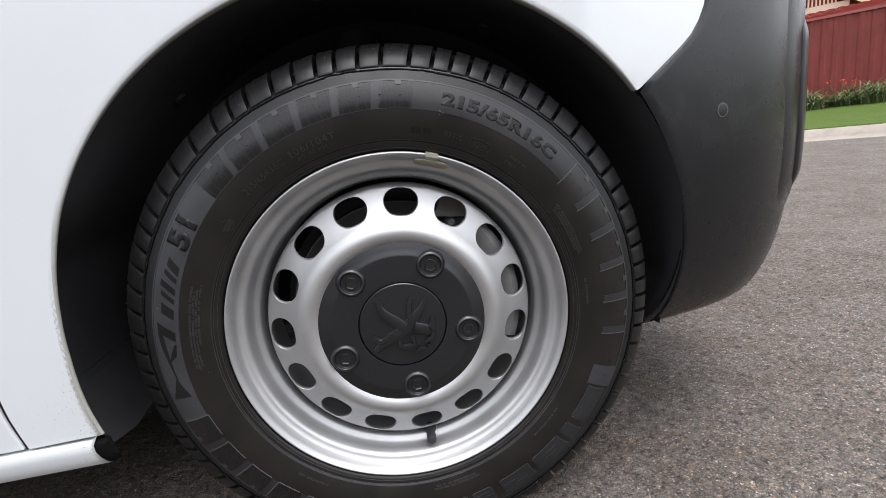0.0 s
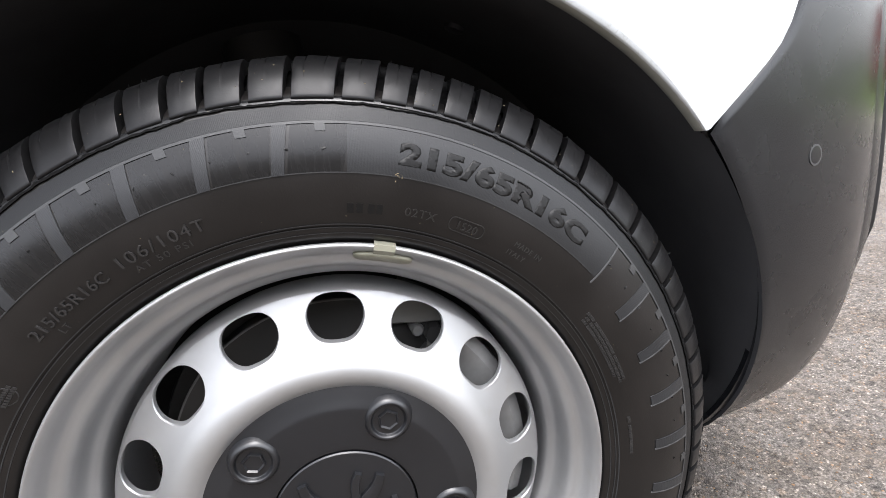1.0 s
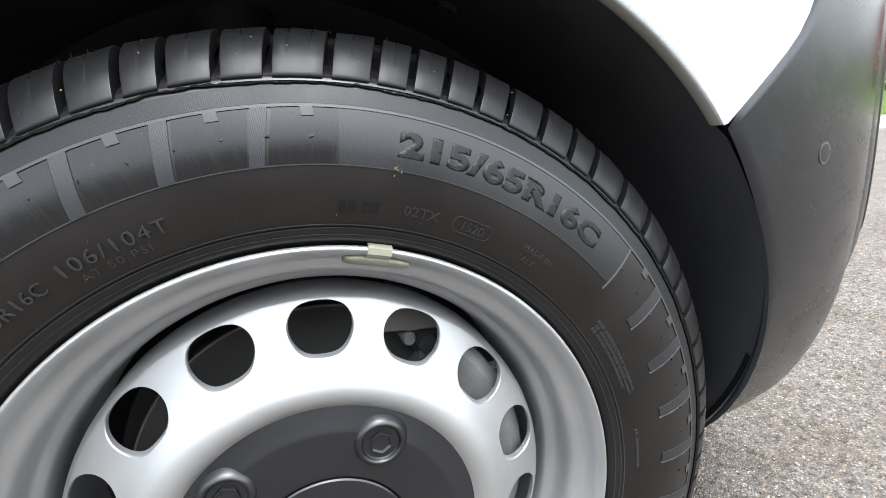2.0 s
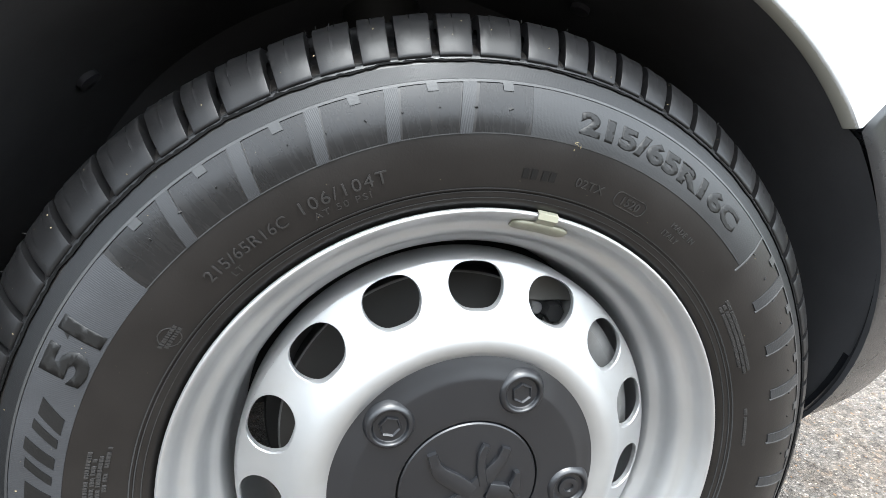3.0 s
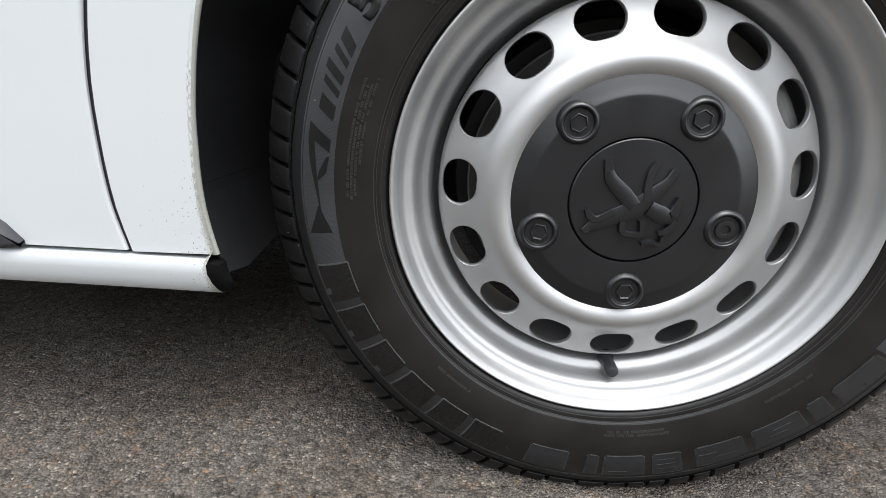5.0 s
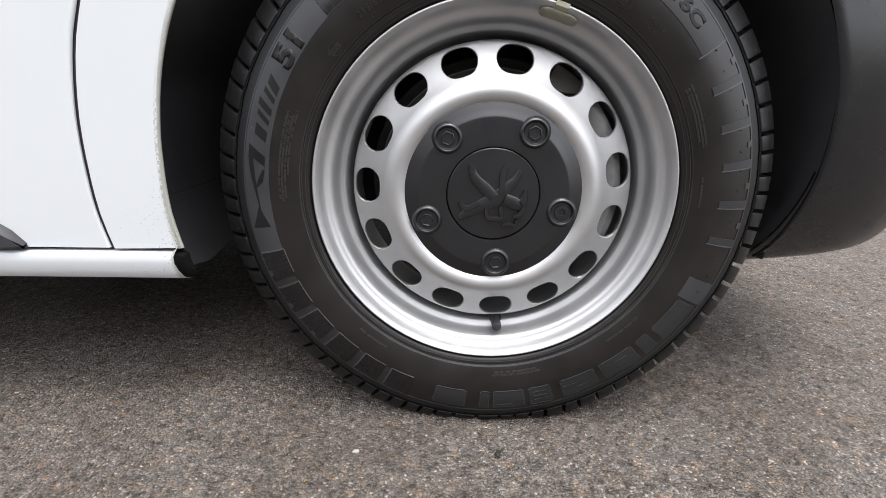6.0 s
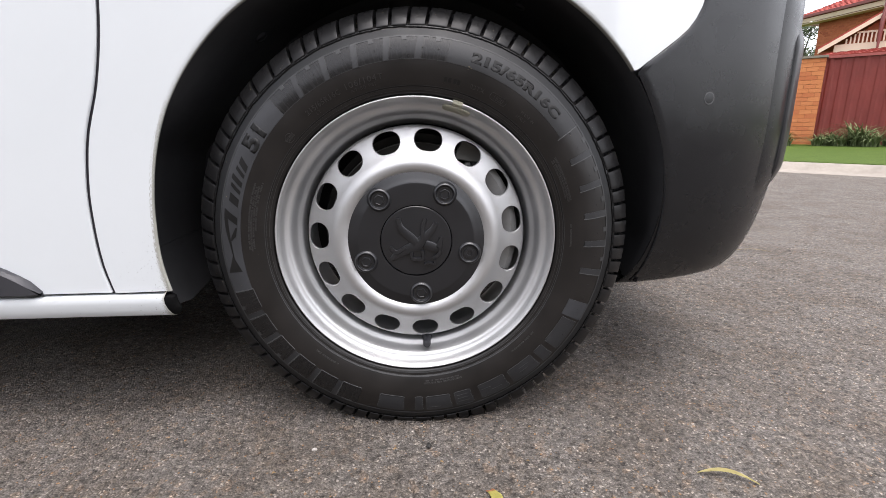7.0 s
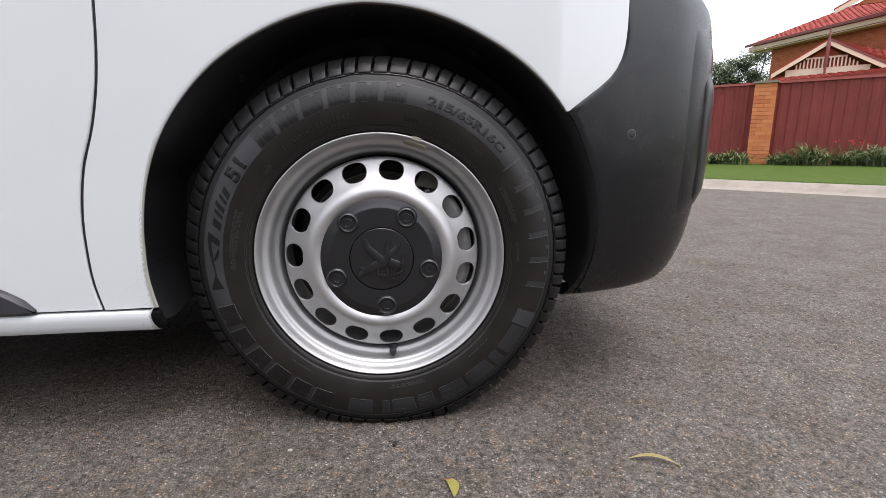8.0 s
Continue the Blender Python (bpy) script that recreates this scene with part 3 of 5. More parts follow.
# protective strip on the door, with a pointed end
bm = bmesh.new()
rows = []
for k in range(13):
    x = -1.75 + (1.75 - 0.577) * (k / 12) if k < 6 else -0.66 + (0.083) * (k - 6) / 6
    top = interp(x, (-1.75, -0.70, -0.64, -0.61, -0.59, -0.577), (0.345, 0.325, 0.304, 0.288, 0.274, 0.258))
    y = side_y(x, 0.27)
    out = 0.012 if x < -0.58 else 0.006
    rows.append([bm.verts.new(p) for p in ((x, y + 0.002, 0.2515), (x, y - out * 0.7, 0.2525), (x, y - out, 0.256), (x, y - out, top - 0.006), (x, y - out * 0.6, top - 0.001), (x, y + 0.002, top))])
grid_faces(bm, rows)
bm.faces.new(rows[-1])
part("door_protector", bm, M_TRIM, van, "black plastic rubbing strip")


# bumper
def arch_r(z):
    """Radius of the bumper's arch edge, a little flatter below its upper corner."""
    return 0.4135 - interp(z, (0.20, 0.29, 0.42, 0.51, 0.579), (0.005, 0.0095, 0.0095, 0.005, 0.0))


def arch_x(z):
    if z < 0.579:
        return math.sqrt(max(0.0, arch_r(z) ** 2 - (z - WC.z) ** 2))
    return interp(z, [p[1] for p in reversed(nose_line)], [p[0] for p in reversed(nose_line)])


S_ARCH = len_at_x(0.40)


def tuck(z, s=0.0):
    w = min(1.0, max(0.0, (0.52 - z) / 0.315))
    d = 0.135 * (1 - (1 - w ** 2.1) ** (1 / 1.7)) if w < 1 else 0.135
    f = min(1.0, max(0.0, (s - S_ARCH) / 0.26))
    d *= 1 - 0.42 * f * f * (3 - 2 * f)
    lean = 0.053 * f * (max(0.0, z - 0.765) / 0.10) ** 1.5
    return d + 0.03 * max(0.0, (z - 0.70) / 0.16) ** 1.6 + min(0.12, lean)


def build_bumper():
    bm = bmesh.new()
    rows = []
    n = 64
    zs = [0.2065 + (1.0 - 0.2065) * (k / 60) ** 1.35 for k in range(61)]
    for z in zs:
        d = tuck(z)
        s0, s1 = len_at_x(arch_x(z) + 0.0012), LEN[-1]
        row = []
        x, y, nx, ny = at_len(s0)
        for extra in ((0.010, 0.006, 0.003) if z < 0.576 else (0.0025, 0.002, 0.001)):
            row.append(bm.verts.new((x + nx * d + 0.003, y + ny * d + extra, z)))
        for k in range(n + 1):
            g = (k / n) ** 1.25
            x, y, nx, ny = at_len(s0 + (s1 - s0) * g)
            d = tuck(z, s0 + (s1 - s0) * g)
            e = 0.002 if k == 0 else 0.0
            # the lower edge rises a little away from the arch
            f = min(1.0, max(0.0, (s0 + (s1 - s0) * g - S_ARCH - 0.02) / 0.24))
            up = 0.019 * f * f * (3 - 2 * f) * max(0.0, 1 - (z - 0.2065) / 0.15)
            row.append(bm.verts.new((x + nx * (d + e), y + ny * (d + e), z + up)))
        rows.append(row)
    under = []
    for k, v in enumerate(rows[0]):
        x, y, nx, ny = at_len(len_at_x(v.co.x))
        under.append(bm.verts.new(v.co + Vector((-0.03 if k > 20 else 0, 0.05, 0.012))))
    grid_faces(bm, [under] + rows)
    return part("front_bumper", bm, M_BUMPER, van, "unpainted dark grey grained plastic bumper", angle=60)


bumper = build_bumper()


def on_bumper(s, z, off=0.0):
    d = tuck(z, s) + off
    x, y, nx, ny = at_len(s)
    return Vector((x + nx * d, y + ny * d, z))


# round parking sensor, let in flush
def disc_on(name, centre, normal, radius, material, parent, label, ring=0.0, proud=0.001):
    bm = bmesh.new()
    rot = Vector(normal).to_track_quat("Z", "Y").to_matrix()
    prof = [(radius + ring, -0.003), (radius + ring, proud * 0.3), (radius, proud * 0.3), (radius, proud), (radius * 0.9, proud * 1.1), (0.0001, proud * 1.2)]
    rows = [[bm.verts.new(Vector(centre) + rot @ Vector((r * math.cos(2 * math.pi * k / 28), r * math.sin(2 * math.pi * k / 28), h))) for k in range(28)] for r, h in prof]
    grid_faces(bm, rows, True)
    return part(name, bm, material, parent, label)


sp = on_bumper(len_at_x(0.4515), 0.540)
sx, sy, snx, sny = at_len(len_at_x(0.4515))
disc_on("sensor_ring", sp, (-snx, -sny, 0.02), 0.0094, M_EDGE, bumper, "thin grey ring round the sensor", 0.0, 0.0004)
disc_on("parking_sensor", sp, (-snx, -sny, 0.02), 0.0076, M_BUMPER, bumper, "round black parking sensor", 0.0, 0.0006)

# proud corner piece, and the fog-lamp surround that bulges from it
def corner_piece(s0, z0, z1, spans, name, label, parent):
    bm = bmesh.new()
    rows = []
    for j in range(33):
        f = j / 32
        z = z0 + (z1 - z0) * f
        e = min(1.0, math.sin(math.pi * f) * 2.4) ** 0.55 if 0 < j < 32 else 0.0
        rows.append([bm.verts.new(on_bumper(s0 + ds, z, -o * e + 0.003 * (1 - e))) for ds, o in spans])
    grid_faces(bm, rows)
    return part(name, bm, M_BUMPER, parent, label, angle=60)


insert = corner_piece(len_at_x(0.587), 0.372, 0.745, ((-0.004, -0.0008), (0.002, 0.0008), (0.006, 0.0018), (0.02, 0.0042), (0.06, 0.0075), (0.15, 0.0090), (0.28, 0.0080), (0.36, 0.003), (0.40, -0.003)),
                      "corner_insert", "smooth raised bumper corner piece", bumper)
surround = corner_piece(len_at_x(0.630), 0.392, 0.668, ((-0.003, 0.003), (0.0, 0.0088), (0.004, 0.0102), (0.012, 0.0112), (0.03, 0.0125), (0.08, 0.0138), (0.15, 0.0135), (0.20, -0.001)),
                        "fog_lamp_surround", "rounded glossy black fog-lamp surround", insert)
surround.data.materials[0] = M_CAP

# wheel-arch liner
bm = bmesh.new()
rows = []
for k in range(73):
    a = -15 + 216 * k / 72
    back = min(1.0, max(0.0, (a - 142) / 22)) ** 2 * interp(a, (142, 186, 201), (0.055, 0.050, 0.030))
    ca, sa = math.cos(radians(a)), math.sin(radians(a))
    if a > 38:
        r0 = interp(a, LIP_A, LIP_R)
        a_y = side_y(r0 * ca, max(0.25, WC.z + r0 * sa))
        near = [(r0 + 0.0012, a_y + 0.0088 * interp(a, (38, 112, 142, 190), (1.45, 1.35, 0.5, 0.4))), (r0 + 0.003 + back, a_y + 0.045 - 0.4 * back)]
    else:
        r0 = arch_r(WC.z + 0.41 * sa)
        a_y = tuck(max(0.21, WC.z + r0 * sa))
        near = [(r0 + 0.0004, a_y + 0.0025), (r0 + 0.001, a_y + 0.045)]
    # the lower edge behind the wheel is rounded, lowest a hand's width in
    ring = []
    for (r, y), end in zip(near + [(r0 + 0.012 + back, 0.10), (r0 + 0.012 + back, 0.30), (r0 - 0.02, 0.33), (0.16, 0.34), (0.02, 0.345)], (193.5, 195.0, 197.0, 194.0, 194.0, 194.0, 194.0)):
        t = radians(a if a < 170 else 170 + (a - 170) * (end - 170) / 31)
        ring.append(bm.verts.new((r * math.cos(t), y, WC.z + r * math.sin(t))))
    rows.append(ring)
grid_faces(bm, rows)
liner = part("arch_liner", bm, M_LINER, van, "matt black plastic wheel-arch liner")

# push-in clips that hold the liner
for a, y in ((96.0, 0.11), (129.0, 0.17), (64.0, 0.18)):
    r = interp(a, LIP_A, LIP_R) + 0.0115
    ca, sa = math.cos(radians(a)), math.sin(radians(a))
    disc_on("liner_clip", (r * ca, y, WC.z + r * sa), (-ca, 0, -sa), 0.010, M_TRIM, liner, "black push-in clip", 0.0, 0.004)

# underbody and plain closing faces of the body
bm = bmesh.new()
box(bm, -3.25, -0.45, 0.05, 1.78, 0.225, 0.30)
box(bm, -0.45, 0.62, 0.36, 1.44, 0.225, 0.30)
part("floor_pan", bm, M_LINER, van, "black underbody", smooth=False)
bm = bmesh.new()
uvl = bm.loops.layers.uv.new("UVMap")
for y0, y1, prof in ((0.02, 1.80, ((-3.3, 0.25), (-3.3, 1.80), (-1.755, 1.85), (-1.755, 0.25))), (0.02, 1.80, ((-1.75, 0.97), (-1.75, 1.85), (-0.55, 1.86), (-0.55, 0.97))),
                     (0.02, 1.80, ((-0.545, 0.97), (-0.545, 1.86), (-0.32, 1.80), (0.275, 1.16), (0.275, 0.97))), (0.02, 1.80, ((0.28, 0.97), (0.28, 1.16), (0.52, 1.04), (0.58, 0.97))),
                     (1.78, 1.82, ((-1.75, 0.25), (-1.75, 0.965), (0.62, 0.965), (0.62, 0.25))), (0.45, 1.775, ((0.45, 0.30), (0.45, 0.965), (0.66, 0.965), (0.66, 0.30)))):
    ends = []
    for y in (y0, y1):
        ends.append([bm.verts.new((x, y, z)) for x, z in prof])
        bm.faces.new(ends[-1])
    grid_faces(bm, ends, True)
for f in bm.faces:
    for l in f.loops:
        l[uvl].uv = (1.0, 0.4)
part("body_shell", bm, M_PAINT, van, "plain white body shell", smooth=False)

# ---- the front wheel ----
A0 = 58.3                            # a bolt's angle; holes and valve share the division


def lathe(bm, prof, n=160, centre=WC):
    rows = []
    for r, y in prof:
        rows.append([bm.verts.new((centre.x + r * math.cos(2 * math.pi * k / n), centre.y + y, centre.z + r * math.sin(2 * math.pi * k / n))) for k in range(n)])
    grid_faces(bm, rows, True)
    return rows


def fine(prof, n=4):
    return [(p.x, p.y) for p in spline([(r, y, 0) for r, y in prof], n)]


bm = bmesh.new()
lathe(bm, fine([(0.214, 0.012), (0.2185, 0.006), (0.2205, 0.001), (0.2202, -0.0015), (0.2188, -0.0028), (0.2172, -0.0020), (0.2156, 0.0002), (0.2137, 0.0035), (0.2118, 0.0084), (0.2097, 0.0125),
                (0.2068, 0.0149), (0.2031, 0.0168), (0.2004, 0.0201), (0.1986, 0.0258), (0.1973, 0.0325), (0.1952, 0.0380), (0.1916, 0.0420), (0.1884, 0.0458), (0.1864, 0.0540), (0.1852, 0.0680), (0.183, 0.09), (0.183, 0.13), (0.20, 0.16), (0.215, 0.17)]))
wheel = part("front_wheel", bm, M_SILVER, van, "silver steel front wheel on a black tyre", angle=60)

def tube(bm, pts, radii, n=16):
    rows = []
    for i, p in enumerate(pts):
        t = (Vector(pts[min(i + 1, len(pts) - 1)]) - Vector(pts[max(i - 1, 0)])).normalized()
        m = t.to_track_quat("Z", "Y").to_matrix()
        rows.append([bm.verts.new(Vector(p) + m @ Vector((radii[i] * math.cos(2 * math.pi * k / n), radii[i] * math.sin(2 * math.pi * k / n), 0))) for k in range(n)])
    grid_faces(bm, rows, True)
    bm.faces.new(rows[0])
    bm.faces.new(rows[-1])


def on_wheel(angle, r, y):
    return WC + Vector((r * math.cos(radians(angle)), y, r * math.sin(radians(angle))))


# disc with fifteen openings
DISC = fine([(0.1790, 0.070), (0.1790, 0.050), (0.1782, 0.042), (0.1755, 0.0365), (0.170, 0.0335), (0.160, 0.0285), (0.150, 0.0230), (0.141, 0.0165), (0.134, 0.0100), (0.127, 0.0050), (0.120, 0.0030), (0.113, 0.0045), (0.106, 0.009)], 4)
DR, DY = [p[0] for p in reversed(DISC)], [p[1] for p in reversed(DISC)]


def disc_y(r):
    return interp(r, DR, DY)


def build_disc():
    bm = bmesh.new()
    n_h, hole_r = 15, 0.1572
    step = 2 * math.pi / n_h
    top, bot = 0.1755, 0.136
    k_in = 40
    for h in range(n_h):
        a = radians(A0) + step * h
        ring_in, ring_lip, ring_back, ring_out = [], [], [], []
        for k in range(k_in):
            t = 2 * math.pi * k / k_in
            ct, st = math.cos(t), math.sin(t)
            # rounded, but cut flat towards the rim and towards the hub
            ex = ct * 0.0217
            ey = st * 0.0187 / (1 + abs(st * 1.05) ** 8) ** 0.125
            for ring, grow, dy in ((ring_in, 1.0, 0.0012), (ring_lip, 1.035, 0.0), (ring_back, 0.99, 0.0055)):
                rr = hole_r + ey * grow
                aa = a + ex * grow / hole_r
                ring.append(bm.verts.new((rr * math.cos(aa), disc_y(rr) + dy, WC.z + rr * math.sin(aa))))
            # square outline of this division, met along the same way
            s = 1 / max(abs(ct), abs(st))
            aa = a + ct * s * step / 2
            v = st * s
            rr = hole_r + (v * (top - hole_r) if v > 0 else v * (hole_r - bot))
            ring_out.append((aa, rr))
        outv = [bm.verts.new((rr * math.cos(aa), disc_y(rr), WC.z + rr * math.sin(aa))) for aa, rr in ring_out]
        mids = []
        for f in (0.12, 0.3, 0.5, 0.75):
            row = []
            for k in range(k_in):
                t = 2 * math.pi * k / k_in
                vi = ring_lip[k].co
                r_i, a_i = math.hypot(vi.x, vi.z - WC.z), math.atan2(vi.z - WC.z, vi.x)
                aa, rr = ring_out[k]
                da = (aa - a_i + math.pi) % (2 * math.pi) - math.pi
                r2, a2 = r_i + (rr - r_i) * f, a_i + da * f
                row.append(bm.verts.new((r2 * math.cos(a2), disc_y(r2), WC.z + r2 * math.sin(a2))))
            mids.append(row)
        grid_faces(bm, [ring_back, ring_in, ring_lip] + mids + [outv], True)
    n = 240
    lathe(bm, [p for p in DISC if p[0] > top] + [(top, disc_y(top))], n)
    lathe(bm, [(bot, disc_y(bot))] + [p for p in DISC if p[0] < bot], n)
    bmesh.ops.remove_doubles(bm, verts=bm.verts, dist=0.0002)
    return part("wheel_disc", bm, M_SILVER, wheel, "silver pressed-steel disc with fifteen rounded openings", angle=24)


build_disc()

# centre cap
bm = bmesh.new()
lathe(bm, fine([(0.1128, 0.014), (0.1134, 0.011), (0.1128, 0.0094), (0.1112, 0.0084)]) +
      fine([(0.1102, 0.0079), (0.1045, 0.0060), (0.0985, 0.0041), (0.0930, 0.0021), (0.0912, 0.0017), (0.0890, 0.0016)], 3) +
      [(0.075, 0.0018), (0.062, 0.0020), (0.0588, 0.0022), (0.0575, 0.0024), (0.0574, 0.0060), (0.0560, 0.0060), (0.0559, 0.0024), (0.0550, 0.0014), (0.03, 0.0008), (0.0003, 0.0006)], 120)
cap = part("centre_cap", bm, M_CAP, wheel, "satin black plastic centre cap", angle=14)
bm = bmesh.new()
lathe(bm, [(0.05755, 0.0050), (0.0559, 0.0050)], 90)
part("badge_gap", bm, M_GROOVE, wheel, "dark ring gap")


def local_frame(angle, r, y):
    """Axes at a place of the wheel: x along the rim, y towards the hub's outside radius, z towards the street."""
    a = radians(angle)
    rad = Vector((math.cos(a), 0, math.sin(a)))
    tan = Vector((math.sin(a), 0, -math.cos(a)))
    out = Vector((0, -1, 0))
    m = Matrix((tan, rad, out)).transposed().to_4x4()
    m.translation = WC + rad * r + Vector((0, y, 0))
    return m


def build_bolt_cap(plain=False):
    """A bolt's cover in its raised collar; plain: the round one of the locking bolt."""
    bm = bmesh.new()
    prof = [(0.0196, -0.0030), (0.0186, -0.0004), (0.0172, 0.0022), (0.0156, 0.0036), (0.0146, 0.0038), (0.0136, 0.0032), (0.0126, 0.0010), (0.0117, 0.0005), (0.0090, 0.0005)]
    rows = [[bm.verts.new((r * math.cos(2 * math.pi * k / 36), r * math.sin(2 * math.pi * k / 36), h)) for k in range(36)] for r, h in fine(prof, 3)]
    grid_faces(bm, rows, True)
    bm.faces.new(rows[-1])
    if plain:
        ring = [(0.0090, 0.0004), (0.0086, 0.0022), (0.0074, 0.0024), (0.0044, 0.0022), (0.0034, -0.0004)]
        n = 28
    else:
        ring = [(0.0088, 0.0004), (0.0084, 0.0024), (0.0077, 0.0027), (0.0066, 0.0012)]
        n = 6
    rows = [[bm.verts.new((r * math.cos(2 * math.pi * k / n), r * math.sin(2 * math.pi * k / n), h)) for k in range(n)] for r, h in ring]
    grid_faces(bm, rows, True)
    bm.faces.new(rows[-1])
    return mesh_of("bolt_cap", bm, M_CAP, angle=40)


bolt_me, lock_me = build_bolt_cap(), build_bolt_cap(True)
for k in range(5):
    ob = new("bolt_cap", lock_me if k == 4 else bolt_me)
    ob.parent = wheel
    ob.matrix_world = local_frame(A0 + 72 * k, 0.0868, 0.0022)


def stroke(bm, pts, widths, base_y, height, n=6):
    """A raised rounded bar along points in the cap's plane."""
    path = spline([(x, z, 0) for x, z in pts], n)
    rows = []
    for i, p in enumerate(path):
        q0, q1 = path[max(0, i - 1)], path[min(len(path) - 1, i + 1)]
        t = (q1 - q0).normalized()
        nrm = Vector((-t.y, t.x, 0))
        w = interp(i / (len(path) - 1), [k / (len(widths) - 1) for k in range(len(widths))], widths)
        row = []
        for f, h in ((-1.0, 0.0), (-0.94, 0.85), (-0.78, 1.0), (0.78, 1.0), (0.94, 0.85), (1.0, 0.0)):
            c = p + nrm * (w * f)
            row.append(bm.verts.new((WC.x + c.x, base_y - height * h, WC.z + c.y)))
        rows.append(row)
    grid_faces(bm, rows)
    bm.faces.new(rows[0])
    bm.faces.new(rows[-1])


# plain raised emblem: a few crossing bars
bm = bmesh.new()
for k, (pts, ws) in enumerate((([(-0.041, -0.029), (-0.031, -0.022), (-0.016, -0.014), (0.002, -0.005), (0.018, 0.011), (0.0265, 0.020), (0.0315, 0.030)], (0.0030, 0.0062, 0.0078, 0.0095, 0.0062, 0.0046, 0.0036)),
                               ([(-0.0275, 0.0375), (-0.0255, 0.028), (-0.0215, 0.019), (-0.010, 0.008), (0.001, -0.003)], (0.0036, 0.0042, 0.0060, 0.0072, 0.0070)),
                               ([(0.0110, 0.002), (0.0100, 0.016), (0.0115, 0.028), (0.0155, 0.036)], (0.0036, 0.0036, 0.0036, 0.0028)),
                               ([(-0.0405, -0.008), (-0.0360, -0.015), (-0.0290, -0.0165), (-0.0170, -0.009)], (0.0022, 0.0034, 0.0034, 0.0030)),
                               ([(0.014, -0.004), (0.025, -0.009), (0.034, -0.011), (0.0375, -0.002), (0.0390, 0.007)], (0.0070, 0.0082, 0.0064, 0.0042, 0.0022)),
                               ([(0.0385, -0.014), (0.034, -0.0225), (0.0255, -0.0265)], (0.0026, 0.0034, 0.0022)),
                               ([(-0.0075, -0.017), (-0.0065, -0.0265), (0.000, -0.0290), (0.0105, -0.0275), (0.0095, -0.015)], (0.0030, 0.0028, 0.0026, 0.0028, 0.0030)),
                               ([(0.0120, -0.0375), (0.0200, -0.0350), (0.0285, -0.0365), (0.0295, -0.0295)], (0.0014, 0.0020, 0.0020, 0.0014)))):
    if k in (5, 7):
        bar = bmesh.new()
        stroke(bar, pts, ws, 0.0016, 0.0038 + 0.0003 * k)
        part("emblem_bar", bar, M_CAP, wheel, angle=40)
    else:
        stroke(bm, pts, ws, 0.0016, 0.0038 + 0.0003 * k)
part("emblem", bm, M_CAP, wheel, "plain raised black emblem", angle=40)

# tyre
SIDE = [(0.2140, 0.010), (0.2200, 0.0060), (0.2232, 0.0008), (0.2262, -0.0016), (0.2300, -0.0030), (0.2325, -0.0036), (0.2350, -0.0052), (0.245, -0.0085), (0.258, -0.0113), (0.270, -0.0121), (0.281, -0.0108),
        (0.291, -0.0080), (0.300, -0.0044), (0.308, 0.0000), (0.314, 0.0040), (0.319, 0.0085), (0.3230, 0.0165), (0.3265, 0.027), (0.330, 0.045), (0.332, 0.065), (0.333, 0.092)]
SIDE_F = fine(SIDE, 4)
SR, SY = [p[0] for p in SIDE_F], [p[1] for p in SIDE_F]


def side(r):
    return interp(r, SR, SY)


def squash(co):
    """The tyre stands flat on the road and bulges a little above it."""
    if co.z < 0.06:
        f = (0.06 - co.z) / 0.06
        if abs(co.x) < 0.2 and co.y < 0.05:
            co.y -= 0.004 * min(1.0, f)
    if co.z < 0.0008:
        co.z = 0.0008
    return co


bm = bmesh.new()
full = SIDE_F + [(r, 0.184 - y) for r, y in reversed(SIDE_F[:-1])]
lathe(bm, full, 200)
for v in bm.verts:
    squash(v.co)
tyre = part("tyre", bm, M_TYRE, wheel, "dusty black van tyre with moulded sidewall", angle=60)


def polar_patch(bm, a0, a1, r0, r1, h=0.0006, skew=0.0, n_a=None, n_r=6, uvl=None):
    """A slab moulded on the sidewall from angle a0 to a1 (degrees) and radius r0 to r1; skew turns its outer end."""
    n_a = n_a or max(2, int(abs(a1 - a0) / 1.5))
    rows = []
    for j in range(-1, n_r + 2):
        jj = min(max(j, 0), n_r)
        r = r0 + (r1 - r0) * jj / n_r
        row = []
        for i in range(-1, n_a + 2):
            ii = min(max(i, 0), n_a)
            a = radians(a0 + (a1 - a0) * ii / n_a + skew * jj / n_r)
            lift = -0.0004 if (i < 0 or i > n_a or j < 0 or j > n_r) else h
            row.append(bm.verts.new((r * math.cos(a), side(r) - lift, WC.z + r * math.sin(a))))
        rows.append(row)
    grid_faces(bm, rows)
    if uvl is not None:
        bm.verts.index_update()
        for f in bm.faces:
            for l in f.loops:
                c = l.vert.co
                l[uvl].uv = (0.285 * math.atan2(c.z - WC.z, -c.x + 1e-6) + 0.08 * math.hypot(c.x, c.z - WC.z), math.hypot(c.x, c.z - WC.z))
    for v in bm.verts:
        squash(v.co)


def side_patch(name, material, spans, label="", h=0.0006, n_r=6):
    for a0, a1, r0, r1, skew in spans:
        bm = bmesh.new()
        uvl = bm.loops.layers.uv.new("UVMap")
        polar_patch(bm, a0, a1, r0, r1, h, skew, None, n_r, uvl)
        part(name, bm, material, wheel, label, angle=50)


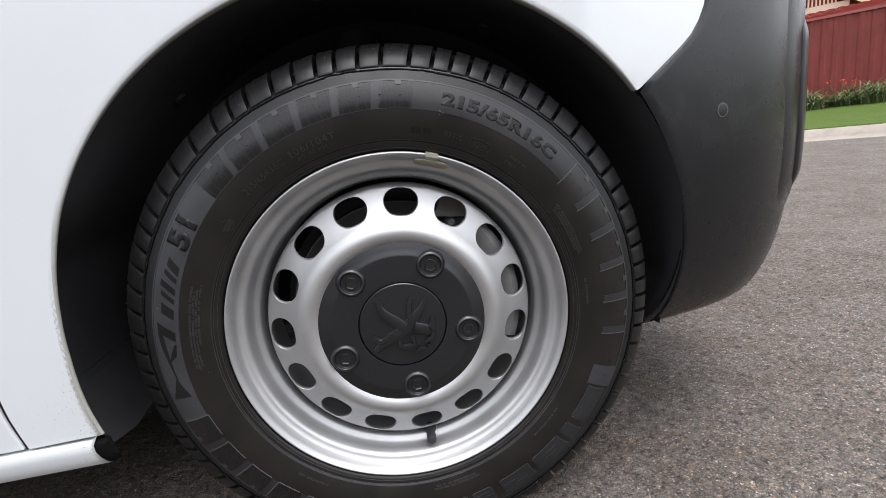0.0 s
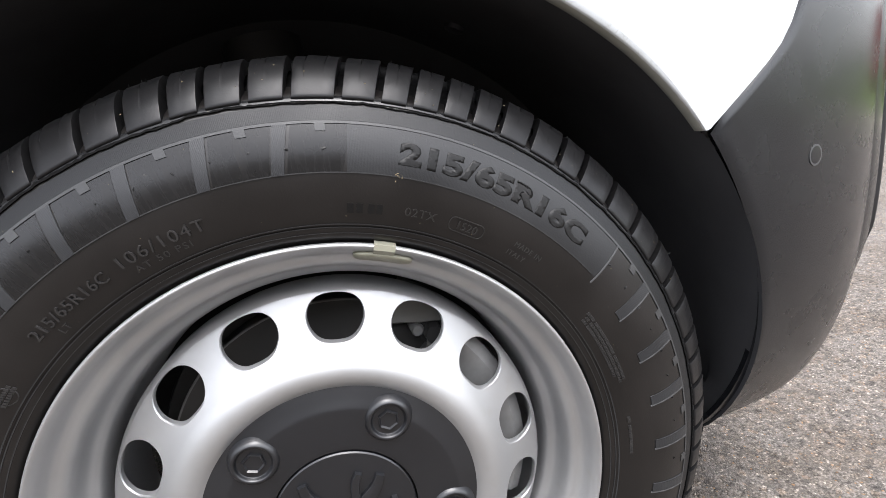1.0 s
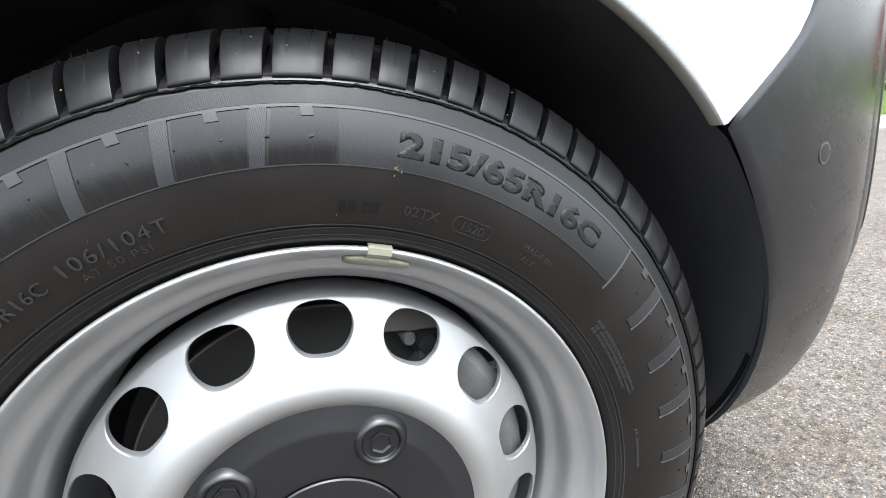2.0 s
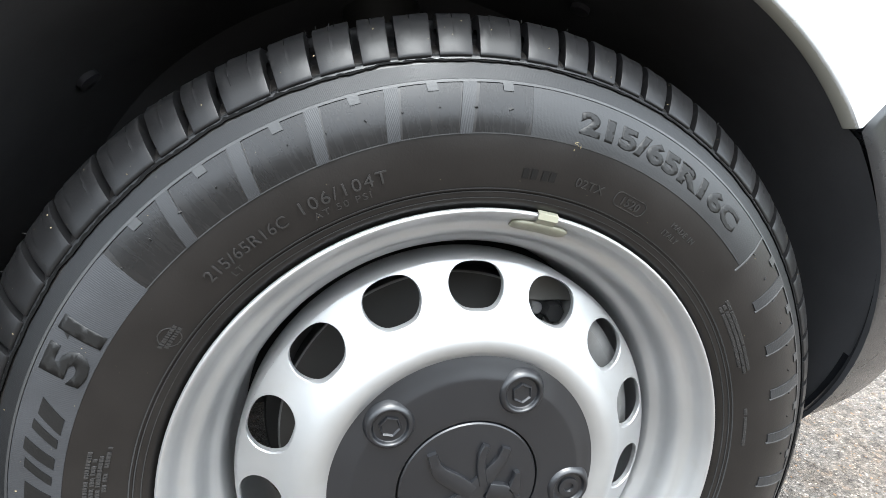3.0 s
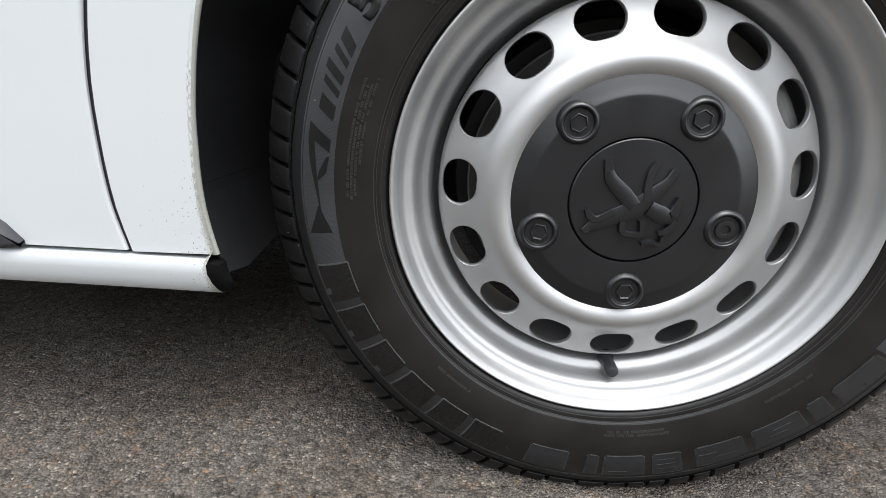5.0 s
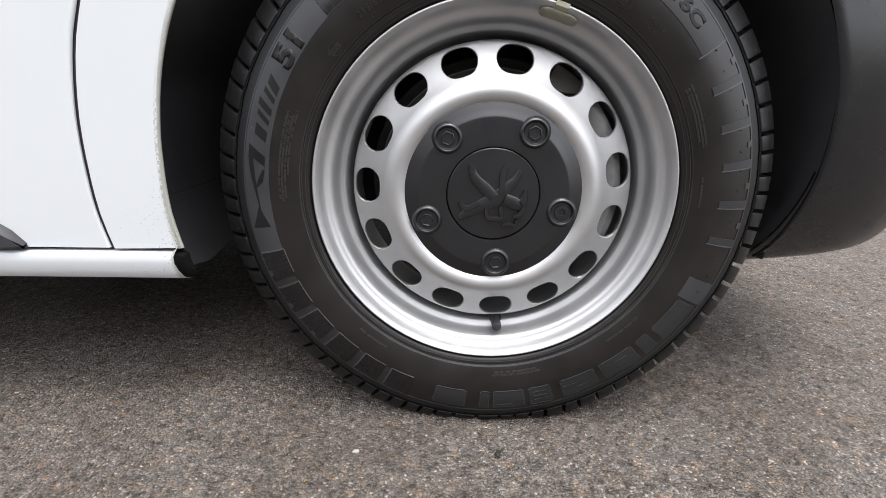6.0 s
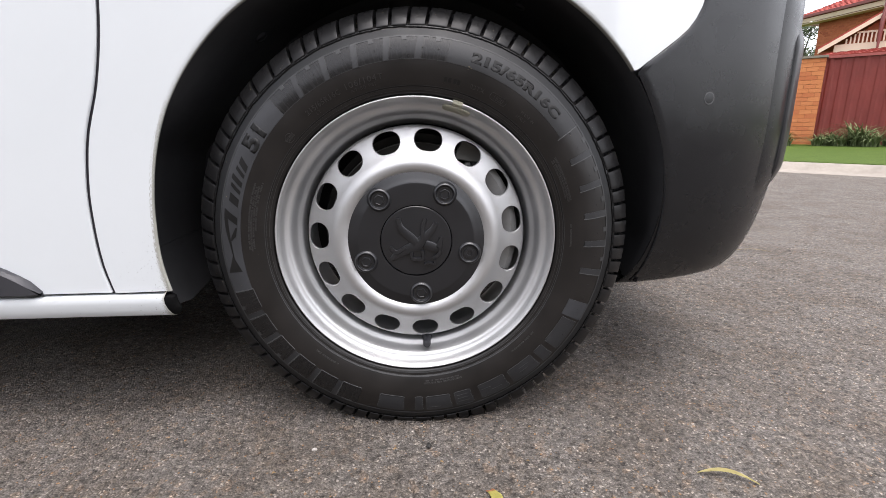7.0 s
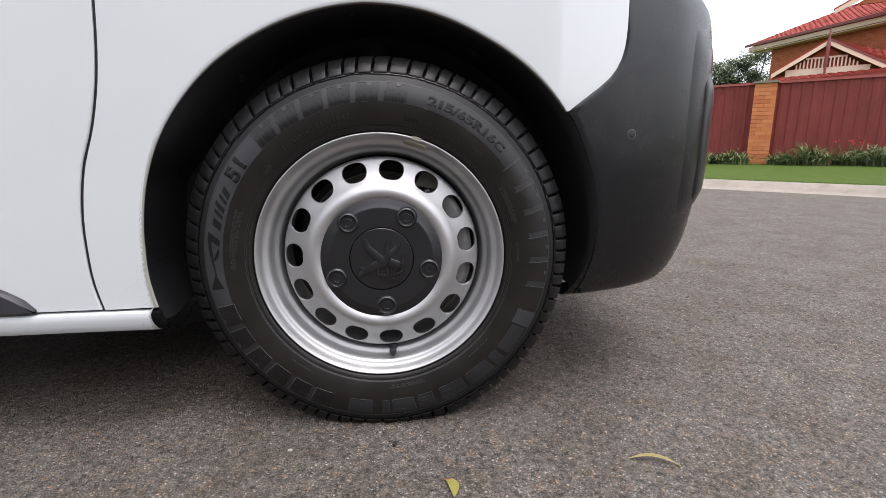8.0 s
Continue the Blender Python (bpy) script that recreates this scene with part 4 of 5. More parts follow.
# fine ring lines and the serrated shoulder ring
side_patch("sidewall_ring", M_LINE, [(0, 360, 0.3003, 0.3020, 0), (0, 360, 0.2318, 0.2323, 0), (0, 360, 0.2340, 0.2346, 0), (0, 360, 0.2276, 0.2280, 0)], "thin moulded ring line", 0.0007, 1)
side_patch("shoulder_band", M_RING, [(0, 360, 0.3146, 0.3178, 0)], "smooth band under the tread blocks", 0.0010, 2)
side_patch("sidewall_ring", M_LINE, [(37, 134, 0.2690, 0.2697, 0)], "thin moulded ring line", 0.0005, 1)
side_patch("serrated_ring", M_HATCH_R, [(0, 360, 0.3022, 0.3122, 0)], "finely serrated shoulder ring", 0.0003, 4)
# grey serrated field behind the wide name, and the size field
side_patch("name_field", M_HATCH, [(134.0, 195, 0.2685, 0.3000, 0)], "grey serrated sidewall field", 0.0003)
side_patch("size_field", M_FIELD, [(35.9, 79.4, 0.2690, 0.3000, 0)], "serrated sidewall field", 0.0003)
# slanting serrated bars and smooth blocks round the shoulder
side_patch("sidewall_bar", M_BAR, [(a + 0.4, a + 2.1, 0.2690, 0.3004, -1.1) for a in (87.3, 96.8, 106.1, 115.4, 124.8)], "serrated slanting bar", 0.0007)
side_patch("smooth_block", M_SMOOTH, [(a, a + 7.3, 0.2690, 0.2998, -1.1) for a in (80.0, 89.6, 99.0, 108.3, 117.7, 127.0)], "smooth moulded block", 0.0002)
side_patch("sidewall_bar", M_BAR, [(a, a + 1.8, 0.2650, 0.3002, 0) for a in (26.4, 16.9, 7.5, -1.9, -11.3)], "serrated bar", 0.0008)
# paler strips beside the bars stand for the glint on their edges
side_patch("bar_edge", M_EDGE, [(a - 0.25, a, 0.2640, 0.3002, 0) for a in (26.4, 16.9, 7.5, -1.9, -11.3, 35.9)], "thin raised edge with a painted glint", 0.0010, 3)
side_patch("wear_mark", M_LINE, [(a, a + 1.3, 0.2955, 0.3004, 0.1) for a in (82.0, 91.4, 100.7, 109.9, 119.4, 128.5, 30.6, 21.3, 12.0, 2.6, -6.8, 200.0, 209.5, 218.6)], "small wear mark", 0.0007, 2)
# dark smooth blocks on the tyre's lower rear, with fine edge glints coloured in
LOWER = (195.3, 205.0, 214.3, 223.6, 233.2, 242.0)
side_patch("smooth_block", M_SMOOTH, [(a + 0.1, a + 7.2, 0.2680, 0.2998, 0) for a in LOWER], "smooth moulded block", 0.0003)
side_patch("block_edge", M_EDGE, [(a - 0.28, a + 0.05, 0.2672, 0.2995, 0) for a in LOWER] + [(a, a + 6.8, 0.2666, 0.2674, 0) for a in LOWER], "thin raised edge with a painted glint", 0.0010, 2)
side_patch("sidewall_bar", M_BAR, [(a - 1.9, a - 0.35, 0.2685, 0.2998, 0) for a in LOWER[1:]], "serrated bar", 0.0005)
# the wide brand lettering is kept as plain raised blocks
side_patch("name_block", M_LETTER, [(154.0, 156.2, 0.2735, 0.2885, -2.0), (157.0, 158.2, 0.2740, 0.2900, -2.0), (159.6, 161.2, 0.2738, 0.2925, -2.0),
                                    (162.3, 163.5, 0.2740, 0.2905, -2.0), (165.0, 167.6, 0.2740, 0.2892, -1.6), (171.0, 173.4, 0.2735, 0.2950, -2.4)], "plain raised name block", 0.0006)


def sweep(name, stops, material, label):
    """A raised tapering bar round the sidewall; stops: degrees, inner and outer radius."""
    bm = bmesh.new()
    rows = []
    for q in range(17):
        f = q / 16 * (len(stops) - 1)
        k = min(int(f), len(stops) - 2)
        a, r0, r1 = (u + (v - u) * (f - k) for u, v in zip(stops[k], stops[k + 1]))
        rows.append([bm.verts.new(on_wheel(a, r, side(r) - h)) for r, h in ((r0 - 0.0001, -0.0004), (r0, 0.0006), ((r0 + r1) / 2, 0.0006), (r1, 0.0006), (r1 + 0.0001, -0.0004))])
    grid_faces(bm, rows)
    part(name, bm, material, wheel, label, angle=50)


sweep("name_block", [(171.2, 0.2895, 0.2952), (175.0, 0.2865, 0.2925), (180.0, 0.2838, 0.2868), (184.8, 0.2824, 0.2830)], M_LETTER, "plain raised name block")
sweep("name_block", [(174.2, 0.2735, 0.2760), (177.2, 0.2760, 0.2830), (178.6, 0.2830, 0.2850)], M_LETTER, "plain raised name block")
sweep("name_block", [(183.4, 0.2845, 0.2849), (186.0, 0.2795, 0.2905), (188.8, 0.2745, 0.2980)], M_LETTER, "plain raised name block")
BRAND = ((-28.2, -38.6), (-41.0, -44.4), (-46.4, -56.4), (-58.6, -68.2), (-71.6, -77.2), (-79.2, -87.4), (-89.0, -91.2), (-95.6, -104.0))
side_patch("name_block", M_BAR, [(b, a, 0.2680, 0.2960, 0) for a, b in BRAND], "plain raised name block", 0.0008)
# paler outlines put a glint round the name blocks
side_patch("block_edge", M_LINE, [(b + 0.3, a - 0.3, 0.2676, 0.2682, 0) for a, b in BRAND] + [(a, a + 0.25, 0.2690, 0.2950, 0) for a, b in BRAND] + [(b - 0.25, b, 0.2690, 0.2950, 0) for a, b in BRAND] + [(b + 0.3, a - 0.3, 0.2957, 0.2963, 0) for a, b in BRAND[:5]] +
           [(a - 4.4, a - 0.6, r, r + 0.0006, 0) for a, r in ((-48, 0.2760), (-49, 0.2830), (-60, 0.2850), (-63.6, 0.2780), (-72, 0.2745), (-72, 0.2810), (-72, 0.2875), (-82, 0.2890))], "thin raised edge with a painted glint", 0.0014, 1)
side_patch("sidewall_bar", M_HATCH, [(-21.2, -27.2, 0.2640, 0.3002, 0)], "serrated bar", 0.0005)


def sidewall_text(name, words, angle, r, size, h=0.0009, material=M_LETTER, gap=1.0, bold=0.0, wide=1.0):
    """Raised lettering that follows the tyre; angle: where its middle stands."""
    cu = bpy.data.curves.new(name, "FONT")
    cu.body, cu.size, cu.align_x, cu.space_character, cu.offset = words, size, "CENTER", gap, bold
    cu.resolution_u = 3
    tmp = new("text_shape", cu)
    me = bpy.data.meshes.new_from_object(tmp)
    bpy.data.objects.remove(tmp)
    bm = bmesh.new()
    bm.from_mesh(me)
    bpy.data.meshes.remove(me)
    bmesh.ops.triangulate(bm, faces=bm.faces)
    for k in range(4):
        bmesh.ops.subdivide_edges(bm, edges=[e for e in bm.edges if e.calc_length() > size * 0.14], cuts=1, use_grid_fill=False)
        bmesh.ops.triangulate(bm, faces=bm.faces)
    ret = bmesh.ops.extrude_face_region(bm, geom=list(bm.faces))
    raised = {v for v in ret["geom"] if isinstance(v, bmesh.types.BMVert)}
    for v in bm.verts:
        rr = r + v.co.y
        a = radians(angle) - wide * v.co.x / r
        v.co = Vector((rr * math.cos(a), side(rr) - (h if v in raised else -0.0002), WC.z + rr * math.sin(a)))
        squash(v.co)
    return part(name, bm, material, wheel, "moulded size lettering", smooth=False)


sidewall_text("size_lettering", "215/65R16C", 57.0, 0.2785, 0.0186, 0.0004, M_LETTER, 1.06, 0.0012, 1.50)
sidewall_text("size_lettering", "51", 145.0, 0.2725, 0.0335, 0.0007, M_LETTER, 1.0, 0.0017, 1.25)
side_patch("size_lettering", M_LETTER, [(142.9, 144.3, 0.2890, 0.2935, -0.7)], "flag of the moulded figure", 0.0005)
sidewall_text("size_lettering", "215/65R16C", 121.8, 0.2455, 0.0105, 0.0013, M_TEXT, 1.1, 0.0, 1.0)
sidewall_text("size_lettering", "106/104T", 106.6, 0.2468, 0.0112, 0.0013, M_TEXT, 1.18, 0.0, 1.15)
sidewall_text("size_lettering", "AT 50 PSI", 107.2, 0.2400, 0.0062, 0.0006, M_TEXT, 1.25, 0.0, 1.2)
sidewall_text("size_lettering", "LT", 125.0, 0.2385, 0.0062, 0.0006, M_TEXT, 1.2)
sidewall_text("size_lettering", "02TX", 67.8, 0.2440, 0.0085, 0.0007, M_TEXT, 1.05, 0.0, 1.1)
sidewall_text("size_lettering", "1520", 59.8, 0.2440, 0.0085, 0.0007, M_TEXT, 1.0)
sidewall_text("size_lettering", "MADE IN", 48.2, 0.2500, 0.0055, 0.0006, M_TEXT, 1.15)
sidewall_text("size_lettering", "ITALY", 49.6, 0.2425, 0.0055, 0.0006, M_TEXT, 1.15)
# small print too fine to read
print_rows = [(170, 0.2552, 19), (170.5, 0.2520, 19), (170, 0.2488, 18), (166, 0.2456, 14), (23, 0.2470, 13), (22.5, 0.2438, 13), (23, 0.2406, 12), (-81, 0.2440, 13), (-81, 0.2404, 11), (2, 0.2430, 7),
              (138.5, 0.2435, 3), (138.5, 0.2403, 3), (-128, 0.2440, 8), (-45, 0.2440, 9)]
rp = random.Random(8)
for a, r, n in print_rows:
    bm = bmesh.new()
    at = a - n * 0.62
    while at < a + n * 0.62:
        w = rp.uniform(0.22, 0.46)
        if rp.random() > 0.14:
            polar_patch(bm, at, at + w, r, r + 0.0023, 0.0007, 0, 1, 1)
        at += w + 0.13
    part("small_print", bm, M_TEXT, wheel, "fine moulded small print", smooth=False)["kind"] = "stuff"
# two unreadable marks as plain bars
side_patch("moulded_marks", M_LETTER, [(78.4, 79.4, 0.2425, 0.2492, 0), (77.0, 78.0, 0.2425, 0.2492, 0), (75.2, 76.2, 0.2425, 0.2492, 0), (73.9, 74.9, 0.2425, 0.2492, 0)], "moulded marks", 0.0006, 1)


def moulded_ring(name, angle, r, half_w, half_h, corner, label):
    """A thin raised line round a rounded oblong on the sidewall."""
    bm = bmesh.new()
    rows = []
    for k in range(48):
        t = 2 * math.pi * k / 48
        cx, cz = math.cos(t), math.sin(t)
        ux = math.copysign(half_w - corner, cx) + corner * cx
        uz = math.copysign(half_h - corner, cz) + corner * cz
        row = []
        for grow, h in ((-0.0004, -0.0002), (-0.0002, 0.0006), (0.0002, 0.0006), (0.0004, -0.0002)):
            rr, a = r + uz + cz * grow, radians(angle) - (ux + cx * grow) / r
            row.append(bm.verts.new((rr * math.cos(a), side(rr) - h, WC.z + rr * math.sin(a))))
        rows.append(row)
    grid_faces(bm, rows + [rows[0]])
    return part(name, bm, M_TEXT, wheel, label)


moulded_ring("date_frame", 59.8, 0.2470, 0.0132, 0.0050, 0.0042, "thin rounded frame line")
moulded_ring("round_mark", 138.6, 0.2432, 0.0062, 0.0062, 0.0060, "thin moulded circle")

# shoulder blocks in three widths
SHOULDER = fine([(0.3160, 0.0046), (0.3174, 0.0038), (0.3215, 0.0060), (0.3272, 0.0095), (0.3334, 0.0143), (0.3392, 0.0196), (0.3440, 0.0258), (0.3470, 0.0345), (0.3480, 0.0580)], 2)


def build_block(width, seed):
    """One shoulder block: rounded edges, a narrow cut or two in its outer half, slightly ragged top."""
    rb = random.Random(seed)
    bm = bmesh.new()
    half = width / 2
    cols = [(-half, 0.009), (-half, 0.0005), (-half + 0.11, 0.0001)]
    for c in ((-0.22, 0.24) if width > 4 else (0.05,)):
        c = c * width
        cols += [(c - 0.30, 0.0), (c - 0.055, 0.0), (c, -1.0), (c + 0.055, 0.0), (c + 0.30, 0.0)]
    cols += [(half - 0.11, 0.0001), (half, 0.0005), (half, 0.009)]
    rows = []
    last = len(SHOULDER) - 1
    for i, (deg, drop) in enumerate(cols):
        row = []
        for j, (r, y) in enumerate(SHOULDER):
            if drop < 0:
                cut = 0.0035 * min(1.0, max(0.0, (j - last * 0.70) / 2.0))
                rr, yy = r - cut, y + cut * 0.6
            elif drop > 0.005:
                rr, yy = r - drop * min(1, j / 3), y + drop * (0.75 if 1 < j < 10 else 0.3)
            else:
                rr, yy = r - drop * 0.3, y + drop * 0.5
            if 0 < i < len(cols) - 1 and j > last * 0.45:
                rr += rb.gauss(0, 0.00022)
            # grooves bend a little askew towards the tread's middle
            a2 = radians(deg) - radians(1.25) * (j / len(SHOULDER)) ** 1.6
            row.append(bm.verts.new((rr * math.cos(a2), yy, rr * math.sin(a2))))
        rows.append(row)
    grid_faces(bm, rows)
    bm.faces.new([row[-1] for row in rows])
    return bm


bm = bmesh.new()
base = fine([(0.3150, 0.0090), (0.3170, 0.0110), (0.3200, 0.0170), (0.3240, 0.0225), (0.3285, 0.0280), (0.3325, 0.0340), (0.3360, 0.0400), (0.3410, 0.0445), (0.3455, 0.0480), (0.3464, 0.0600), (0.3470, 0.092)], 3)
lathe(bm, base + [(r, 0.184 - y) for r, y in reversed(base[:-1])], 240)
for v in bm.verts:
    squash(v.co)
part("tread_base", bm, M_TREAD, wheel, "black rubber under the tread blocks", angle=60)

block_meshes = [mesh_of("tread_block", build_block(w, 3 + i), M_TREAD, angle=40) for i, w in enumerate((3.02, 3.80, 4.86))]
rear_meshes = [mesh_of("tread_block", build_block(w, 9 + i), M_TREAD, angle=40) for i, w in enumerate((3.36, 4.16, 5.26))]
PITCH = (3.93, 4.73, 5.83)
lead = [int(c) for c in "011100011220"]              # the pitches down the rear of the tyre, a little wider set
seq = lead + [int(c) for c in "021101121000011022"]  # and as they follow over its top
LEAD_W = 58.4 / sum(PITCH[k] for k in lead)
known = 58.4 + sum(PITCH[k] for k in seq[12:])
rnd = random.Random(5)
total = 0.0
while total < 360 - known - 2.4:
    k = rnd.choice((0, 0, 1, 1, 2))
    seq.append(k)
    total += PITCH[k]
rest = (360.0 - known) / total
angle = 118.9 + 58.4
for i, k in enumerate(seq):
    step = PITCH[k] * (LEAD_W if i < 12 else 1.0 if i < 30 else rest)
    angle -= step / 2
    m = Matrix.Translation(WC) @ Matrix.Rotation(radians(-angle), 4, "Y")
    low = -122 < (angle + 180) % 360 - 180 < -58
    me = (rear_meshes if i < 12 else block_meshes)[k]
    if low:
        me = me.copy()
        for v in me.vertices:
            v.co = m.inverted() @ squash(m @ v.co)
    ob = new("tread_block", me)
    ob.parent = wheel
    ob.matrix_world = m
    angle -= step / 2


# dark torn flash along the shoulder ring
bm = bmesh.new()
rf = random.Random(21)
rows = []
drift = 0.0
for k in range(720):
    a = radians(k / 2)
    drift = 0.75 * drift + rf.uniform(-0.0005, 0.0005)
    w = 0.0013 + 0.0006 * math.sin(a * 3 + 1) + rf.uniform(-0.0006, 0.0007)
    r1 = 0.3134 + drift
    rows.append([bm.verts.new(squash(Vector((r * math.cos(a), side(r) - h, WC.z + r * math.sin(a))))) for r, h in ((r1 - 0.0002, -0.0003), (r1, 0.0014), (r1 + max(0.0002, w), 0.0016), (r1 + max(0.0002, w) + 0.0002, -0.0003))])
grid_faces(bm, rows + [rows[0]])
part("mould_flash", bm, M_GROOVE, wheel, "dark torn moulding flash", smooth=False)

# moulding whiskers and vent nubs
bm = bmesh.new()
for k in range(76):
    a = 4.70 * k + 2.2
    if 134 < a % 360 < 195 or 36 < a % 360 < 79:
        continue
    r = 0.2855 + rf.uniform(-0.001, 0.001)
    p = on_wheel(a, r, side(r))
    t = Vector((rf.uniform(-1, 1), -0.35, rf.uniform(-1, 1))).normalized()
    n = rf.uniform(0.0010, 0.0030)
    tube(bm, [p, p + t * n * 0.6, p + t * n + Vector((0, 0, -0.0004))], (0.0007, 0.0006, 0.0003), 5)
for k in range(70):
    a = rf.uniform(-60, 240)
    p = on_wheel(a, 0.3445, 0.0285)
    t = Vector((math.cos(radians(a)) + rf.uniform(-0.6, 0.6), rf.uniform(-0.8, 0.1), math.sin(radians(a)) + rf.uniform(-0.6, 0.6))).normalized()
    n = rf.uniform(0.0012, 0.0035)
    tube(bm, [p, p + t * n * 0.5, p + t * n], (0.0004, 0.00035, 0.0002), 4)
part("moulding_whiskers", bm, M_LETTER, wheel, "fine rubber moulding whiskers", smooth=False)["kind"] = "stuff"

# dust and grass flecks caught on the tyre
bm = bmesh.new()
for k in range(170):
    a = rf.uniform(20, 200)
    r = rf.choice((rf.uniform(0.24, 0.31), rf.uniform(0.315, 0.342)))
    y = side(r) if r < 0.315 else interp(r, [q[0] for q in SHOULDER], [q[1] for q in SHOULDER])
    p = on_wheel(a, r, y - 0.0006)
    u = Vector((rf.uniform(-1, 1), 0, rf.uniform(-1, 1))).normalized() * rf.choice((0.0002, 0.0003, 0.0003, 0.0004, 0.0007))
    w = Vector((-u.z, 0.0002, u.x)) * rf.uniform(0.3, 0.7)
    bm.faces.new([bm.verts.new(q) for q in (p - u, p + w, p + u, p - w)])
for k in range(9):
    p = on_wheel(72.2, 0.2690, side(0.269) - 0.0007) + Vector((rf.gauss(0, 0.0016), 0, rf.gauss(0, 0.0016)))
    u, w = Vector((rf.uniform(-1, 1), 0, rf.uniform(-1, 1))) * 0.0013, Vector((rf.uniform(-1, 1), -0.2, rf.uniform(-1, 1))) * 0.0006
    bm.faces.new([bm.verts.new(q) for q in (p - u, p + w, p + u, p - w)])
part("dust_flecks", bm, M_DIRT, wheel, "pale dust flecks", smooth=False)["kind"] = "stuff"


# valve, balance weight
bm = bmesh.new()
stem = [on_wheel(-85.6, r, y) for r, y in ((0.1862, 0.050), (0.1861, 0.044), (0.1859, 0.040), (0.1857, 0.036), (0.1857, 0.0310), (0.1857, 0.0306), (0.1861, 0.0190), (0.1862, 0.0172), (0.1863, 0.0164))]
tube(bm, stem, (0.0090, 0.0082, 0.0068, 0.0056, 0.0054, 0.0066, 0.0066, 0.0060, 0.0044))
part("valve_stem", bm, M_TRIM, wheel, "black rubber valve stem with cap")

bm = bmesh.new()
rows = []
section = fine([(0.2140, 0.0050), (0.2136, 0.0022), (0.2122, 0.0010), (0.2102, 0.0022), (0.2078, 0.0058), (0.2060, 0.0098), (0.2052, 0.0126), (0.2050, 0.0165)], 3)
for k in range(41):
    u = 2 * k / 40 - 1
    a = 72.3 + 5.9 * u
    e = max(0.02, 1 - abs(u) ** 5) ** 0.45
    # a rounded lozenge that narrows to both ends
    rows.append([bm.verts.new(on_wheel(a, 0.2098 + (r - 0.2098) * (0.30 + 0.70 * e), y * (0.35 + 0.65 * e) + 0.0085 * 0.65 * (1 - e) + 0.0022 * (1 - e))) for r, y in section])
grid_faces(bm, rows)
bm.faces.new(rows[0])
bm.faces.new(rows[-1])
weight = part("balance_weight", bm, M_LEAD, wheel, "dull olive clip-on balance weight")
bm = bmesh.new()
rows = []
for k in range(7):
    a = 72.6 - 2.0 + 4.0 * k / 6
    rows.append([bm.verts.new(on_wheel(a, r, y)) for r, y in ((0.2222, 0.0065), (0.2225, 0.0000), (0.2205, -0.0040), (0.2165, -0.0040), (0.2130, 0.0005), (0.2115, 0.004))])
grid_faces(bm, rows)
part("weight_clip", bm, M_CLIP, wheel, "bare steel clip")

# brake and suspension behind the openings
bm = bmesh.new()
lathe(bm, [(0.075, 0.085), (0.078, 0.075), (0.080, 0.090), (0.1496, 0.090), (0.1508, 0.0910), (0.1510, 0.114), (0.08, 0.114)], 120)
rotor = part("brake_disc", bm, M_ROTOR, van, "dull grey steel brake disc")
bm = bmesh.new()
lathe(bm, [(0.1492, 0.0898), (0.1502, 0.0898), (0.1511, 0.0908), (0.1512, 0.0918)], 120)
part("bare_edge", bm, M_STEEL, rotor, "thin bright unworn edge")
bm = bmesh.new()
rows = []
for k in range(13):
    a = -22 + 66 * k / 12
    rows.append([bm.verts.new(on_wheel(a, r, y)) for r, y in ((0.108, 0.082), (0.110, 0.056), (0.125, 0.047), (0.158, 0.044), (0.168, 0.050), (0.170, 0.12), (0.13, 0.13))])
grid_faces(bm, rows)
bm.faces.new(rows[0])
bm.faces.new(rows[-1])
part("brake_caliper", bm, M_STEEL, van, "grey cast brake caliper")
bm = bmesh.new()
tube(bm, [on_wheel(47.5, 0.1475, 0.058), on_wheel(47.5, 0.1475, 0.060), on_wheel(47.5, 0.1475, 0.070)], (0.0085, 0.0095, 0.0095), 6)
tube(bm, [on_wheel(47.5, 0.1475, 0.070), on_wheel(47.5, 0.1475, 0.0705), on_wheel(47.5, 0.1475, 0.09)], (0.0125, 0.013, 0.013), 20)
part("caliper_bolt", bm, M_DARKSTEEL, van, "dark steel caliper bolt")
bm = bmesh.new()
rows = []
for k in range(11):
    a = 63 - 20 * k / 10
    r0 = interp(a, (43, 45, 53, 63), (0.166, 0.163, 0.1485, 0.138))
    rows.append([bm.verts.new(on_wheel(a, r, y)) for r, y in ((r0, 0.100), (r0, 0.0685), (r0 + 0.0015, 0.067), (0.172, 0.067), (0.1735, 0.070), (0.1735, 0.105))])
grid_faces(bm, rows)
bm.faces.new(rows[0])
bm.faces.new(rows[-1])
part("caliper_bracket", bm, M_IRON, van, "grey cast-iron caliper bracket")
bm = bmesh.new()
tube(bm, [on_wheel(52.5, 0.1415, 0.066), on_wheel(52.5, 0.1415, 0.068), on_wheel(52.5, 0.1415, 0.09)], (0.0045, 0.006, 0.007), 12)
part("bracket_lug", bm, M_STEEL, van, "small pale machined lug")
bm = bmesh.new()
tube(bm, [on_wheel(46.5, 0.134, 0.072), on_wheel(43, 0.139, 0.072), on_wheel(38, 0.147, 0.074)], (0.0055, 0.0065, 0.0065), 10)
part("guide_pin", bm, M_IRON, van, "grey caliper guide pin")
bm = bmesh.new()
tube(bm, [(0.02, 0.20, 0.30), (0.0, 0.22, 0.55), (-0.01, 0.24, 0.72)], (0.045, 0.04, 0.04), 20)
part("suspension_strut", bm, M_DARKSTEEL, van, "dark steel suspension strut")
bm = bmesh.new()
lathe(bm, [(0.05, 0.122), (0.165, 0.122), (0.168, 0.130), (0.05, 0.134)], 64)
